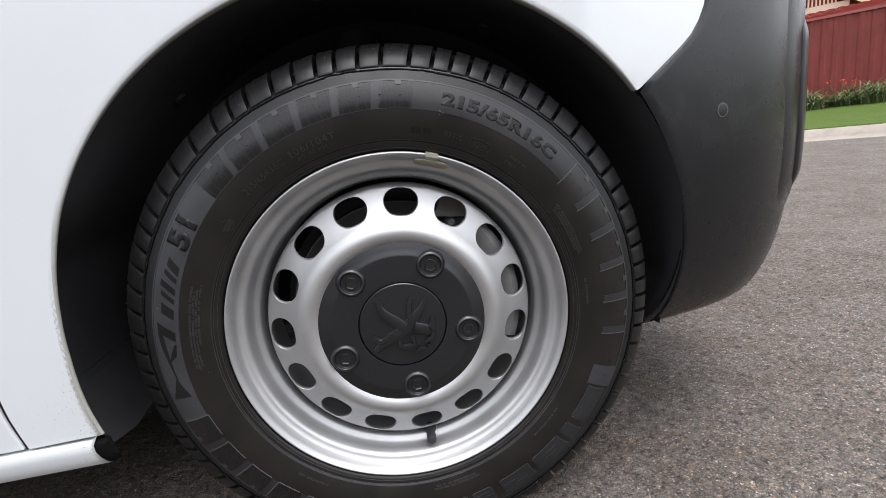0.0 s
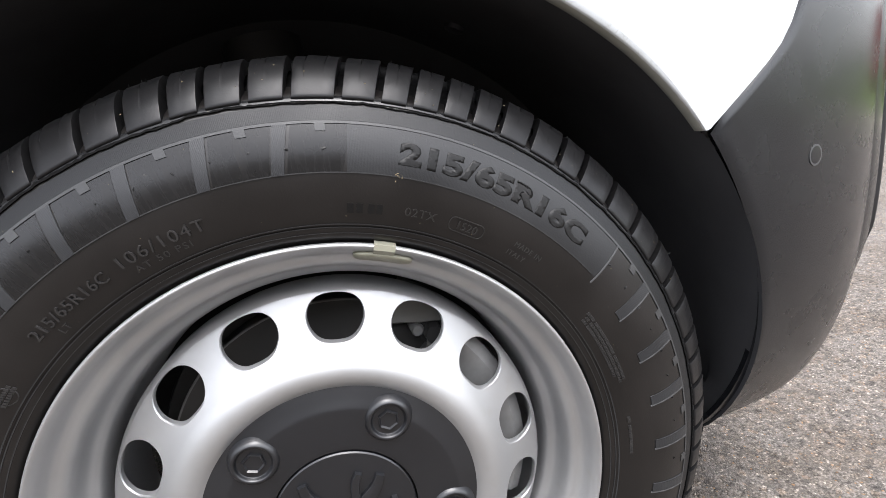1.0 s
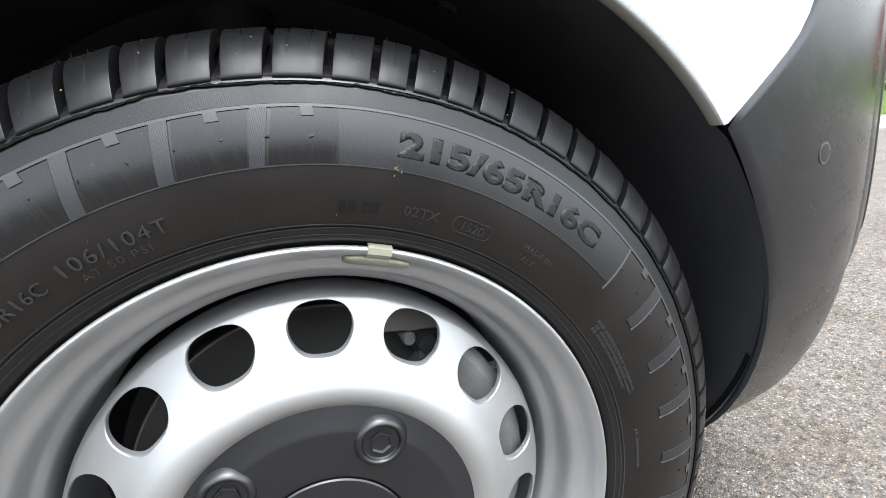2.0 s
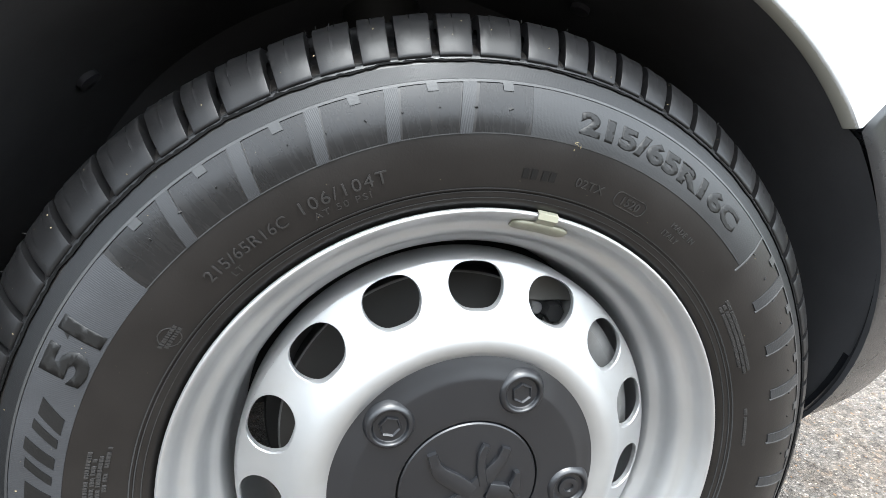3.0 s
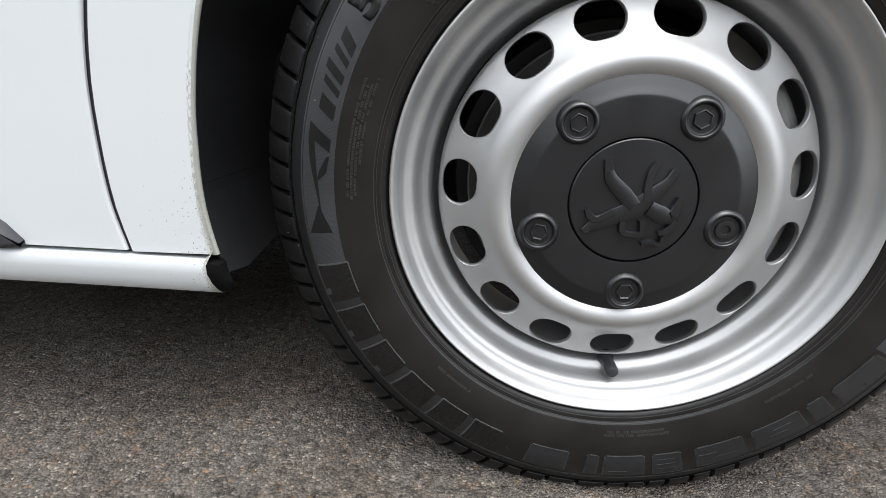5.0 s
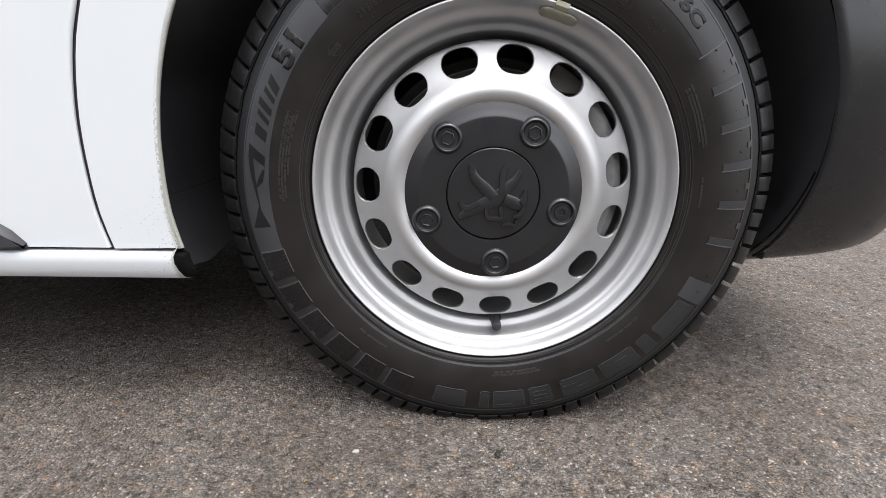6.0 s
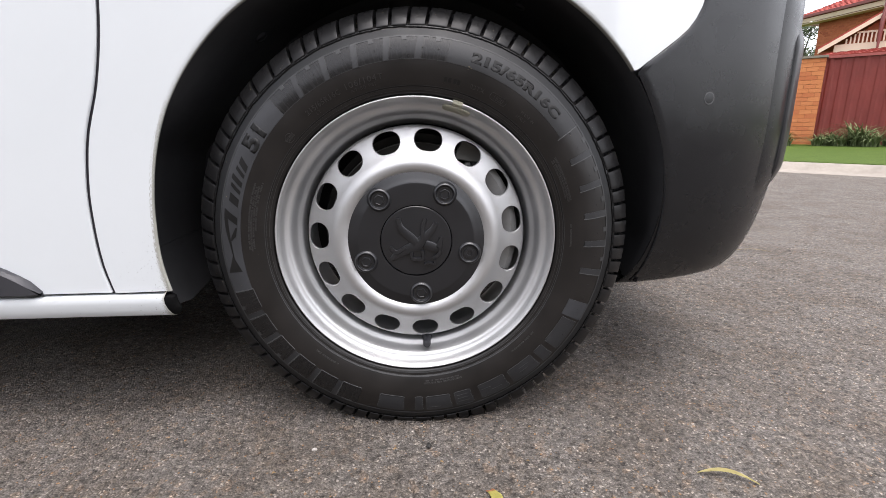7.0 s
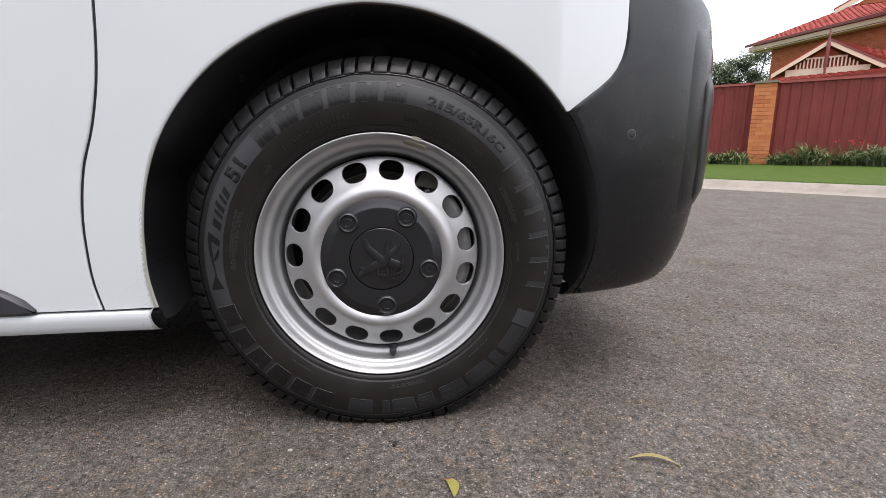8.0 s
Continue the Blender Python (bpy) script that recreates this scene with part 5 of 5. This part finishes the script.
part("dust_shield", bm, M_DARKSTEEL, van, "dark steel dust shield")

# ---- far side of the street ----


def fence_pt(along, out, z):
    """Along the fence to the right, out from it towards the road."""
    return far(13.4 - out, along, z, FENCE_DIR)


def fence_sheet(x0, x1):
    bm = bmesh.new()
    rows = []
    x = x0
    shape = ((0.0, 0.0), (0.04, 0.0), (0.065, 0.018), (0.125, 0.020), (0.150, 0.004), (0.17, 0.0))
    while x < x1:
        for dx, o in shape:
            if x + dx <= x1:
                rows.append([bm.verts.new(fence_pt(x + dx, o, z)) for z in (0.08, 1.83)])
        x += 0.195
    grid_faces(bm, rows)
    bmesh.ops.solidify(bm, geom=list(bm.faces), thickness=0.002)
    return bm


PANELS = [(-9.6, -7.25), (-7.2, -4.85), (-4.8, -2.45), (-2.4, -0.79), (-0.37, 1.95), (2.0, 4.3), (4.35, 6.7), (6.75, 9.1)]
fence = tagged(new("fence"), "red-brown ribbed steel sheet fence with capping rail", "fence")
for x0, x1 in PANELS:
    p = part("fence_sheet", fence_sheet(x0, x1), M_FENCE, fence, smooth=False)
    bm = bmesh.new()
    vs = box(bm, x0, x1, -0.02, 0.045, 1.815, 1.865)
    for v in vs:
        v.co = fence_pt(v.co.x, v.co.y, v.co.z)
    part("capping_rail", bm, M_FENCE, fence, smooth=False)
    bm = bmesh.new()
    vs = box(bm, x1 - 0.012, x1 + 0.062, -0.022, 0.024, 0.06, 1.812)
    for v in vs:
        v.co = fence_pt(v.co.x, v.co.y, v.co.z)
    part("fence_post", bm, M_FENCE, fence, smooth=False)


def brick_pillar(x0, x1):
    p = new("brick_pillar")
    tagged(p, "orange brick fence pillar with a weathered capping", "pillar")
    bm = bmesh.new()
    vs = box(bm, x0 + 0.012, x1 - 0.012, -0.17, 0.158, -0.05, 1.83)
    for v in vs:
        v.co = fence_pt(v.co.x, v.co.y, v.co.z)
    part("mortar_core", bm, M_MORTAR, p, smooth=False)
    bm = bmesh.new()
    vs = box(bm, x0 - 0.025, x1 + 0.025, -0.21, 0.20, 1.83, 1.875)
    for v in vs:
        v.co = fence_pt(v.co.x, v.co.y, v.co.z)
    part("capping", bm, M_CAPSTONE, p, smooth=False)
    for k in range(21):
        z0 = 0.02 + 0.086 * k
        cuts = (x0, x0 + (x1 - x0) * (0.5 if k % 2 else 0.27), x1) if k % 2 else (x0, x0 + (x1 - x0) * 0.26, x0 + (x1 - x0) * 0.76, x1)
        for a, b in zip(cuts, cuts[1:]):
            bm = bmesh.new()
            vs = box(bm, a + 0.0025, b - 0.0025, -0.17, 0.17, z0, z0 + 0.080)
            for v in vs:
                v.co = fence_pt(v.co.x, v.co.y, v.co.z)
            part("brick", bm, M_BRICK, p, smooth=False)
    return p


brick_pillar(-0.79, -0.37)


# strap-leaved plants along the fence
def strap_plant(seed, height, n):
    r = random.Random(seed)
    bm = bmesh.new()
    for _ in range(n):
        a, lean, ln_ = r.uniform(0, 2 * math.pi), r.uniform(0.45, 1.35), height * r.uniform(0.7, 1.25)
        dx, dy = math.cos(a), math.sin(a)
        w = r.uniform(0.008, 0.016)
        bx, by = r.uniform(-0.12, 0.12), r.uniform(-0.1, 0.1)
        prev = None
        for k in range(7):
            t = k / 6
            reach = ln_ * lean * t * t * 0.9
            z = ln_ * (t - 0.55 * lean * t * t * t)
            ww = w * (1 - t) ** 0.6 + 0.001
            c = Vector((bx + dx * reach, by + dy * reach, max(0.0, z)))
            s = Vector((-dy, dx, 0)) * ww
            cur = (bm.verts.new(c - s), bm.verts.new(c + Vector((0, 0, -ww * 0.3))), bm.verts.new(c + s))
            if prev:
                bm.faces.new((prev[0], prev[1], cur[1], cur[0]))
                bm.faces.new((prev[1], prev[2], cur[2], cur[1]))
            prev = cur
    return bm


def flower_stalk(bm, r, at, height):
    pts = [Vector(at), Vector(at) + Vector((r.uniform(-0.05, 0.05), 0.02, height * 0.6)), Vector(at) + Vector((r.uniform(-0.1, 0.1), 0.03, height))]
    tube(bm, pts, (0.006, 0.005, 0.004), 5)
    return pts[-1]


plant_meshes = [mesh_of("strap_leaves", strap_plant(s, h, n), M_STRAP, angle=60) for s, h, n in ((1, 0.56, 70), (2, 0.62, 60), (3, 0.40, 90), (4, 0.30, 110))]
rp = random.Random(9)
spots = [(-7.0 + 0.15 * k, 2 + k % 2) for k in range(42)] + [(-0.25, 3), (-0.12, 2), (0.10, 2), (0.28, 1), (0.44, 0), (0.60, 2), (0.84, 3), (1.02, 2), (1.20, 1), (1.42, 0), (1.60, 2), (1.86, 1), (2.10, 0)]
spots += [(2.35 + 0.27 * k, k % 3) for k in range(22)]
for x, which in spots:
    ob = new("strap_leaf_plant", plant_meshes[which])
    x += rp.uniform(-0.05, 0.05)
    ob.matrix_world = Matrix.Translation(fence_pt(x, rp.uniform(0.35, 0.9), 0.06)) @ pose(0, 0, 0, 0, 0, rp.uniform(0, 360)) @ Matrix.Diagonal((1.0, 1.0, rp.uniform(0.8, 1.1), 1))
    tagged(ob, "clump of green strap leaves in the fence bed", "plant", "plants along the fence")
for k, x in enumerate((1.05, 1.18, 1.9, 2.05, 2.7, 0.9)):
    bm = bmesh.new()
    tops = []
    for q in range(3):
        at = fence_pt(x + rp.uniform(-0.1, 0.1), rp.uniform(0.4, 0.7), 0.06)
        tops.append(flower_stalk(bm, rp, at, rp.uniform(0.40, 0.52)))
    ob = thing("red_flower", bm, M_STRAP, "red flowers on thin stalks among the strap leaves", "flower", "red flowers")
    bm = bmesh.new()
    for p in tops:
        for q in range(6):
            a = rp.uniform(0, 6.28)
            e = p + Vector((0.05 * math.cos(a), 0.05 * math.sin(a), rp.uniform(-0.02, 0.05)))
            side_v = Vector((-math.sin(a), math.cos(a), 0)) * 0.014
            mid = (p + e) / 2 + Vector((0, 0, 0.012))
            bm.faces.new([bm.verts.new(v) for v in (p, mid - side_v, e, mid + side_v)])
    part("petals", bm, M_FLOWER, ob, smooth=False)


# grass blades along the near edge of the verge
bm = bmesh.new()
rg = random.Random(3)
for _ in range(1800):
    d, a = 7.40 + 0.14 * rg.random() ** 2, rg.uniform(-4.5, 4.5)
    p = far(d, a, 0.042 + 0.003 * (d - 7.5))
    h, w, t = rg.uniform(0.008, 0.018), 0.004, rg.uniform(0, 6.28)
    s = Vector((math.cos(t), math.sin(t), 0)) * w
    bm.faces.new([bm.verts.new(v) for v in (p - s, p + s, p + Vector((rg.uniform(-0.02, 0.02), rg.uniform(-0.02, 0.02), h)))])
thing("grass", bm, M_GRASS, "short green grass blades along the kerb", "grass", kind="stuff", smooth=False)


# the house behind the fence
def house_pt(along, depth, z):
    return far(depth, along, z, FENCE_DIR)


def slab(bm, pts, thick):
    """A flat plate of even thickness through four corners."""
    p = [Vector(q) for q in pts]
    n = (p[1] - p[0]).cross(p[2] - p[0]).normalized() * thick
    a = [bm.verts.new(q) for q in p]
    b = [bm.verts.new(q + n) for q in p]
    bm.faces.new(a)
    bm.faces.new(list(reversed(b)))
    for i in range(len(p)):
        j = (i + 1) % len(p)
        bm.faces.new((a[i], a[j], b[j], b[i]))


def tiles(bm, bl, br, tr, tl, w=0.24, h=0.28):
    """Rows of curved, overlapping tiles over a roof plane given by its corners."""
    bl, br, tr, tl = (Vector(q) for q in (bl, br, tr, tl))
    up = ((tl - bl) + (tr - br)) / 2
    n_up = (br - bl).cross(tl - bl).normalized()
    if n_up.z < 0:
        n_up = -n_up
    rows_n = max(1, int(up.length / h))
    for j in range(rows_n):
        f0, f1 = j / rows_n, min(1.0, (j + 1.12) / rows_n)
        a0, b0 = bl.lerp(tl, f0), br.lerp(tr, f0)
        a1, b1 = bl.lerp(tl, f1), br.lerp(tr, f1)
        cols = max(1, int((b0 - a0).length / w))
        for i in range(cols):
            prev = None
            for q in range(5):
                g = (i + q / 4) / cols
                lift = 0.070 + 0.028 * math.sin(math.pi * q / 4)
                cur = (bm.verts.new(a0.lerp(b0, g) + n_up * lift), bm.verts.new(a1.lerp(b1, g) + n_up * (lift - 0.022)), bm.verts.new(a0.lerp(b0, g) + n_up * (lift - 0.05)))
                if prev:
                    bm.faces.new((prev[0], cur[0], cur[1], prev[1]))
                    bm.faces.new((prev[2], cur[2], cur[0], prev[0]))
                prev = cur


house = tagged(new("house"), "red brick house with terracotta tiled roof and cream gable trim", "house")
# upper storey: its front stands askew to the fence
def up_pt(u, v, z):
    """u along the eave, v in from it."""
    return house_pt(-2.2 + 0.743 * u + 0.67 * v, 29.0 - 0.67 * u + 0.743 * v, z)


bm = bmesh.new()
vs = box(bm, 0.9, 7.0, 0.5, 6.5, 0, 5.0)
for v in vs:
    v.co = up_pt(v.co.x, v.co.y, v.co.z)
wall = part("wall", bm, M_MORTAR, house, "red brick wall", smooth=False)
bm = bmesh.new()
k, z = 0, 2.6
while z < 5.0:
    x = 0.9 - (0.12 if k % 2 else 0.0)
    while x < 7.0:
        a, b = max(0.9, x) + 0.005, min(7.0, x + 0.24) - 0.005
        if b > a:
            vs = box(bm, a, b, 0.488, 0.52, z, min(5.0, z + 0.076))
            for v in vs:
                v.co = up_pt(v.co.x, v.co.y, v.co.z)
        x += 0.24
    z += 0.086
    k += 1
part("bricks", bm, M_HBRICK, wall, "red brick courses", smooth=False)["kind"] = "stuff"
e_l, e_r = up_pt(0, 0, 5.15), up_pt(7.0, 0, 5.15)
r_l, r_r = up_pt(4.2, 4.2, 7.1), up_pt(7.0, 4.2, 7.1)
bm = bmesh.new()
slab(bm, (e_l, e_r, r_r, r_l), 0.05)
slab(bm, (up_pt(0, 8.4, 5.15), e_l, r_l, r_l + Vector((0, 0, -0.002))), 0.05)
roof = part("roof", bm, M_TILE, house, "terracotta tiled hip roof", smooth=False)
bm = bmesh.new()
tiles(bm, e_l, e_r, r_r, r_l)
part("roof_tiles", bm, M_TILE, roof, "terracotta tiles", angle=50)["kind"] = "stuff"
bm = bmesh.new()
slab(bm, (up_pt(-0.05, -0.1, 5.09), up_pt(7.0, -0.1, 5.09), up_pt(7.0, -0.1, 5.19), up_pt(-0.05, -0.1, 5.19)), 0.10)
part("gutter", bm, M_MAROON, house, "maroon gutter", smooth=False)
bm = bmesh.new()
vs = box(bm, 0.0, 7.0, 0.0, 0.04, 4.91, 5.08) + box(bm, 0.0, 0.04, 0.05, 6.0, 4.91, 5.08) + box(bm, 0.04, 7.0, 0.045, 0.50, 4.86, 4.89)
for v in vs:
    v.co = up_pt(v.co.x, v.co.y, v.co.z)
part("fascia", bm, M_CREAM, house, "cream fascia and soffit", smooth=False)
# upper gable nearer the street
u_l, u_t, u_r = house_pt(0.80, 24.6, 5.28), house_pt(3.8, 24.6, 6.95), house_pt(6.4, 24.6, 5.46)
bm = bmesh.new()
for a, sign in ((u_l, 1), (u_r, -1)):
    dz = Vector((0, 0, 0.16))
    slab(bm, (a, u_t, u_t + dz, a + dz), 0.06 * sign)
part("barge_board", bm, M_CREAM, house, "cream barge boards", smooth=False)
bm = bmesh.new()
for a, sign in ((u_l, 1), (u_r, -1)):
    dz, back = Vector((0, 0, 0.17)), house_pt(0, 24.8, 0) - house_pt(0, 24.5, 0)
    slab(bm, (a + dz, u_t + dz, u_t + dz + back, a + dz + back), 0.06 * sign)
part("gable_roof", bm, M_TILE, house, "terracotta gable roof", smooth=False)
bm = bmesh.new()
slab(bm, (house_pt(1.35, 24.75, 5.52), house_pt(6.2, 24.75, 5.52), house_pt(3.81, 24.75, 6.9), house_pt(3.8, 24.75, 6.9)), 0.1)
part("gable_wall", bm, M_HBRICK, house, "red brick gable wall", smooth=False)
# small gable in front
AP, GZ = house_pt(0.62, 20.0, 3.52), 2.68
g_l, g_r = house_pt(-0.78, 20.0, 2.62), house_pt(2.25, 20.0, 2.55)
bm = bmesh.new()
for a, b in ((g_l, AP), (g_r, AP)):
    dz = Vector((0, 0, 0.13))
    slab(bm, (a, b, b + dz, a + dz), 0.06 if a is g_l else -0.06)
part("barge_board", bm, M_CREAM, house, "cream barge boards", smooth=False)
bm = bmesh.new()
for a, b in ((g_l, AP), (g_r, AP)):
    dz = Vector((0, 0, 0.13))
    back = house_pt(0, 24, 0) - house_pt(0, 20, 0)
    slab(bm, (a + dz, b + dz, b + dz + back, a + dz + back), 0.05 if a is g_l else -0.05)
part("gable_roof", bm, M_TILE, house, "terracotta gable roof", smooth=False)
bm = bmesh.new()
slab(bm, (house_pt(-0.4, 20.12, 2.62), house_pt(1.72, 20.12, 2.62), house_pt(1.72, 20.12, 2.86), house_pt(-0.4, 20.12, 2.86)), 0.03)
slab(bm, (house_pt(0.1, 20.12, 3.14), house_pt(1.15, 20.12, 3.14), house_pt(1.15, 20.12, 3.19), house_pt(0.1, 20.12, 3.19)), 0.03)
part("gable_panel", bm, M_CREAM, house, "cream gable panel", smooth=False)
for k in range(17):
    x = -0.12 + 0.095 * k
    zt = min(3.15, 3.50 - abs(x - 0.62) * 0.62 - 0.04)
    if zt > 2.9:
        bm = bmesh.new()
        vs = box(bm, x - 0.02, x + 0.02, 20.08, 20.11, 2.86, zt)
        for v in vs:
            v.co = house_pt(v.co.x, v.co.y, v.co.z)
        part("gable_slat", bm, M_CREAM, house, smooth=False)
bm = bmesh.new()
vs = box(bm, -0.75, 2.1, 20.2, 20.3, 2.6, 2.7)
slab(bm, (house_pt(-0.5, 20.2, 2.62), house_pt(1.8, 20.2, 2.62), house_pt(0.62, 20.2, 3.5), house_pt(0.61, 20.2, 3.5)), 0.03)
for v in vs:
    v.co = house_pt(v.co.x, v.co.y, v.co.z)
part("gable_back", bm, M_HBRICK, house, "brick behind the slats", smooth=False)
bm = bmesh.new()
fp = house_pt(0.62, 19.9, 0)
tube(bm, [fp + Vector((0, 0, z)) for z in (2.62, 2.68, 2.72, 2.95, 3.3, 3.52, 3.6, 3.75, 3.92, 4.0)], (0.015, 0.035, 0.03, 0.05, 0.058, 0.055, 0.035, 0.025, 0.03, 0.005), 8)
part("finial", bm, M_MAROON, house, "maroon turned timber finial")
# tiled slope running back from the right of the small gable
bm = bmesh.new()
s0, s1, s2, s3 = house_pt(0.80, 20.5, 3.60), house_pt(2.9, 20.5, 2.62), house_pt(2.9, 21.8, 3.10), house_pt(0.80, 21.2, 3.74)
slab(bm, (s0, s1, s2, s3), 0.04)
slope = part("side_slope", bm, M_TILE, house, "terracotta side slope", smooth=False)
bm = bmesh.new()
tiles(bm, s0, s1, s2, s3, 0.22, 0.17)
part("roof_tiles", bm, M_TILE, slope, "terracotta tiles", angle=50)["kind"] = "stuff"
bm = bmesh.new()
slab(bm, (g_r + Vector((0, 0, 0.13)), AP + Vector((0, 0, 0.13)), AP + Vector((0, 0, 0.20)), g_r + Vector((0, 0, 0.20))), -0.07)
part("barge_capping", bm, M_MAROON, house, "maroon barge capping", smooth=False)
# lower roof strip
l0, l1, l2, l3 = house_pt(-0.95, 18.6, 2.30), house_pt(6, 17.6, 2.46), house_pt(6, 19.9, 2.74), house_pt(-0.5, 20.0, 2.56)
bm = bmesh.new()
slab(bm, (l0, l1, l2, l3), 0.04)
low_roof = part("porch_roof", bm, M_TILE, house, "terracotta porch roof", smooth=False)
bm = bmesh.new()
tiles(bm, l0, l1, l2, l3)
part("roof_tiles", bm, M_TILE, low_roof, "terracotta tiles", angle=50)["kind"] = "stuff"
bm = bmesh.new()
slab(bm, (l0 + Vector((0, 0, -0.1)), l1 + Vector((0, 0, -0.1)), l1, l0), 0.08)
part("porch_gutter", bm, M_MAROON, house, "maroon gutter", smooth=False)
bm = bmesh.new()
vs = box(bm, -0.4, 6, 19.5, 20.2, 0.0, 2.4)
for v in vs:
    v.co = house_pt(v.co.x, v.co.y, v.co.z)
part("porch_wall", bm, M_HBRICK, house, "red brick porch wall", smooth=False)


# gum trees behind
def gum_tree(x, depth, height, seed):
    r = random.Random(seed)
    base = house_pt(x, depth, 0.1)
    t = new("gum_tree")
    tagged(t, "tall grey-green gum tree with an open crown", "tree", "trees behind the house")
    bm = bmesh.new()
    tube(bm, [base, base + Vector((0.1, 0, height * 0.4)), base + Vector((0.2, 0.1, height * 0.7))], (0.28, 0.2, 0.1), 8)
    clumps = []
    for k in range(11):
        a, z = r.uniform(0, 6.28), height * r.uniform(0.52, 0.97)
        reach = height * 0.20 * r.uniform(0.2, 1.0) * (1.3 - 1.6 * abs(z / height - 0.70))
        tip = base + Vector((math.cos(a) * reach, math.sin(a) * reach, z))
        tube(bm, [base + Vector((0.1, 0, height * 0.4)), (base + Vector((0.1, 0, height * 0.5)) + tip) / 2 + Vector((0, 0, 0.3)), tip], (0.08, 0.05, 0.02), 5)
        clumps.append((tip, r.uniform(0.30, 0.52)))
    part("trunk", bm, M_BARK, t)
    bm = bmesh.new()
    for c, size in clumps:
        for _ in range(int(1000 * size)):
            v = Vector((r.gauss(0, size), r.gauss(0, size), r.gauss(0, size * 0.62)))
            p = c + v
            d = Vector((r.uniform(-1, 1), r.uniform(-1, 1), r.uniform(-1.6, 0.2))).normalized() * r.uniform(0.16, 0.30)
            s = d.orthogonal().normalized() * 0.055
            bm.faces.new([bm.verts.new(q) for q in (p, p + d * 0.5 - s, p + d, p + d * 0.5 + s)])
    part("crown", bm, M_GUM, t, smooth=False)


for x, depth, h, s in ((-4.0, 45, 7.1, 1), (-5.7, 45, 6.7, 2), (-2.7, 45, 7.4, 3), (-1.6, 48, 6.6, 4), (-7.9, 45, 6.4, 5)):
    gum_tree(x, depth, h, s)


# ---- fallen leaves and litter on the road ----
def fallen_leaf(x, y, length, width, turn, material, label, curl=0.004, blunt=0.0):
    bm = bmesh.new()
    prev = None
    for k in range(9):
        t = k / 8
        w = width * math.sin(math.pi * min(1, t * 0.96 + 0.02)) ** 0.8
        if t < 0.5:
            w = max(w, width * blunt * (0.9 + 0.2 * t))
        c = Vector((length * (t - 0.5), 0.12 * length * math.sin(math.pi * t), 0.003 + curl * math.sin(math.pi * t)))
        cur = (bm.verts.new(c + Vector((0, -w, 0.001))), bm.verts.new(c), bm.verts.new(c + Vector((0, w, 0.0015))))
        if prev:
            bm.faces.new((prev[0], prev[1], cur[1], cur[0]))
            bm.faces.new((prev[1], prev[2], cur[2], cur[1]))
        prev = cur
    bmesh.ops.solidify(bm, geom=list(bm.faces), thickness=0.0004)
    ob = thing("fallen_leaf", bm, material, label, "leaf", "fallen leaves on the road")
    ob.matrix_world = pose(x, y, 0, 0, 0, turn)
    return ob


fallen_leaf(0.104, -0.190, 0.042, 0.0082, -80, M_LEAFY, "small yellow fallen leaf with a brown torn end", 0.004, 0.85)
fallen_leaf(0.449, -0.160, 0.080, 0.0042, -20, M_LEAFG, "long narrow olive-yellow gum leaf on the asphalt", 0.006)
fallen_leaf(1.33, 1.10, 0.135, 0.0035, -15, M_DIRT, "pale dry twig-like leaf on the asphalt", 0.004)


def scrap(x, y, length, turn):
    ob = fallen_leaf(x, y, length, length * 0.30, turn, M_SCRAP, "tiny orange leaf scrap on the asphalt", 0.001, 0.5)
    ob.name = "leaf_scrap"
    tagged(ob, "tiny orange leaf scrap on the asphalt", "leaf scrap", "leaf scraps on the road")


rs = random.Random(4)
for x, y in ((-0.183, -0.121), (-0.215, -0.124), (-0.073, -0.006), (0.035, -0.108), (-0.038, -0.076), (0.343, -0.029), (0.187, -0.027), (0.167, -0.111)):
    scrap(x, y, rs.uniform(0.0045, 0.007), rs.uniform(0, 180))


def pebble(x, y, size, tall, turn, material, label, seed):
    r = random.Random(seed)
    bm = bmesh.new()
    bmesh.ops.create_icosphere(bm, subdivisions=2, radius=1.0)
    for v in bm.verts:
        k = 1 + r.uniform(-0.16, 0.16)
        v.co = Vector((v.co.x * size * k, v.co.y * size * 0.62 * k, v.co.z * tall * k))
    ob = thing("pebble", bm, material, label, "pebble", "loose grit on the road")
    ob.matrix_world = pose(x, y, tall * 0.7 + 0.0008, 0, 0, turn)


pebble(0.015, -0.068, 0.0062, 0.0028, 78, M_TAR, "small black tar crumb on the asphalt", 1)
pebble(-0.167, -0.071, 0.0044, 0.0028, 10, M_STONE, "small pale quartz stone on the asphalt", 2)
pebble(-0.214, -0.057, 0.0020, 0.0014, 0, M_TAR, "small black tar crumb on the asphalt", 3)
pebble(-0.388, 0.041, 0.0022, 0.0014, 30, M_TAR, "small black tar crumb on the asphalt", 4)
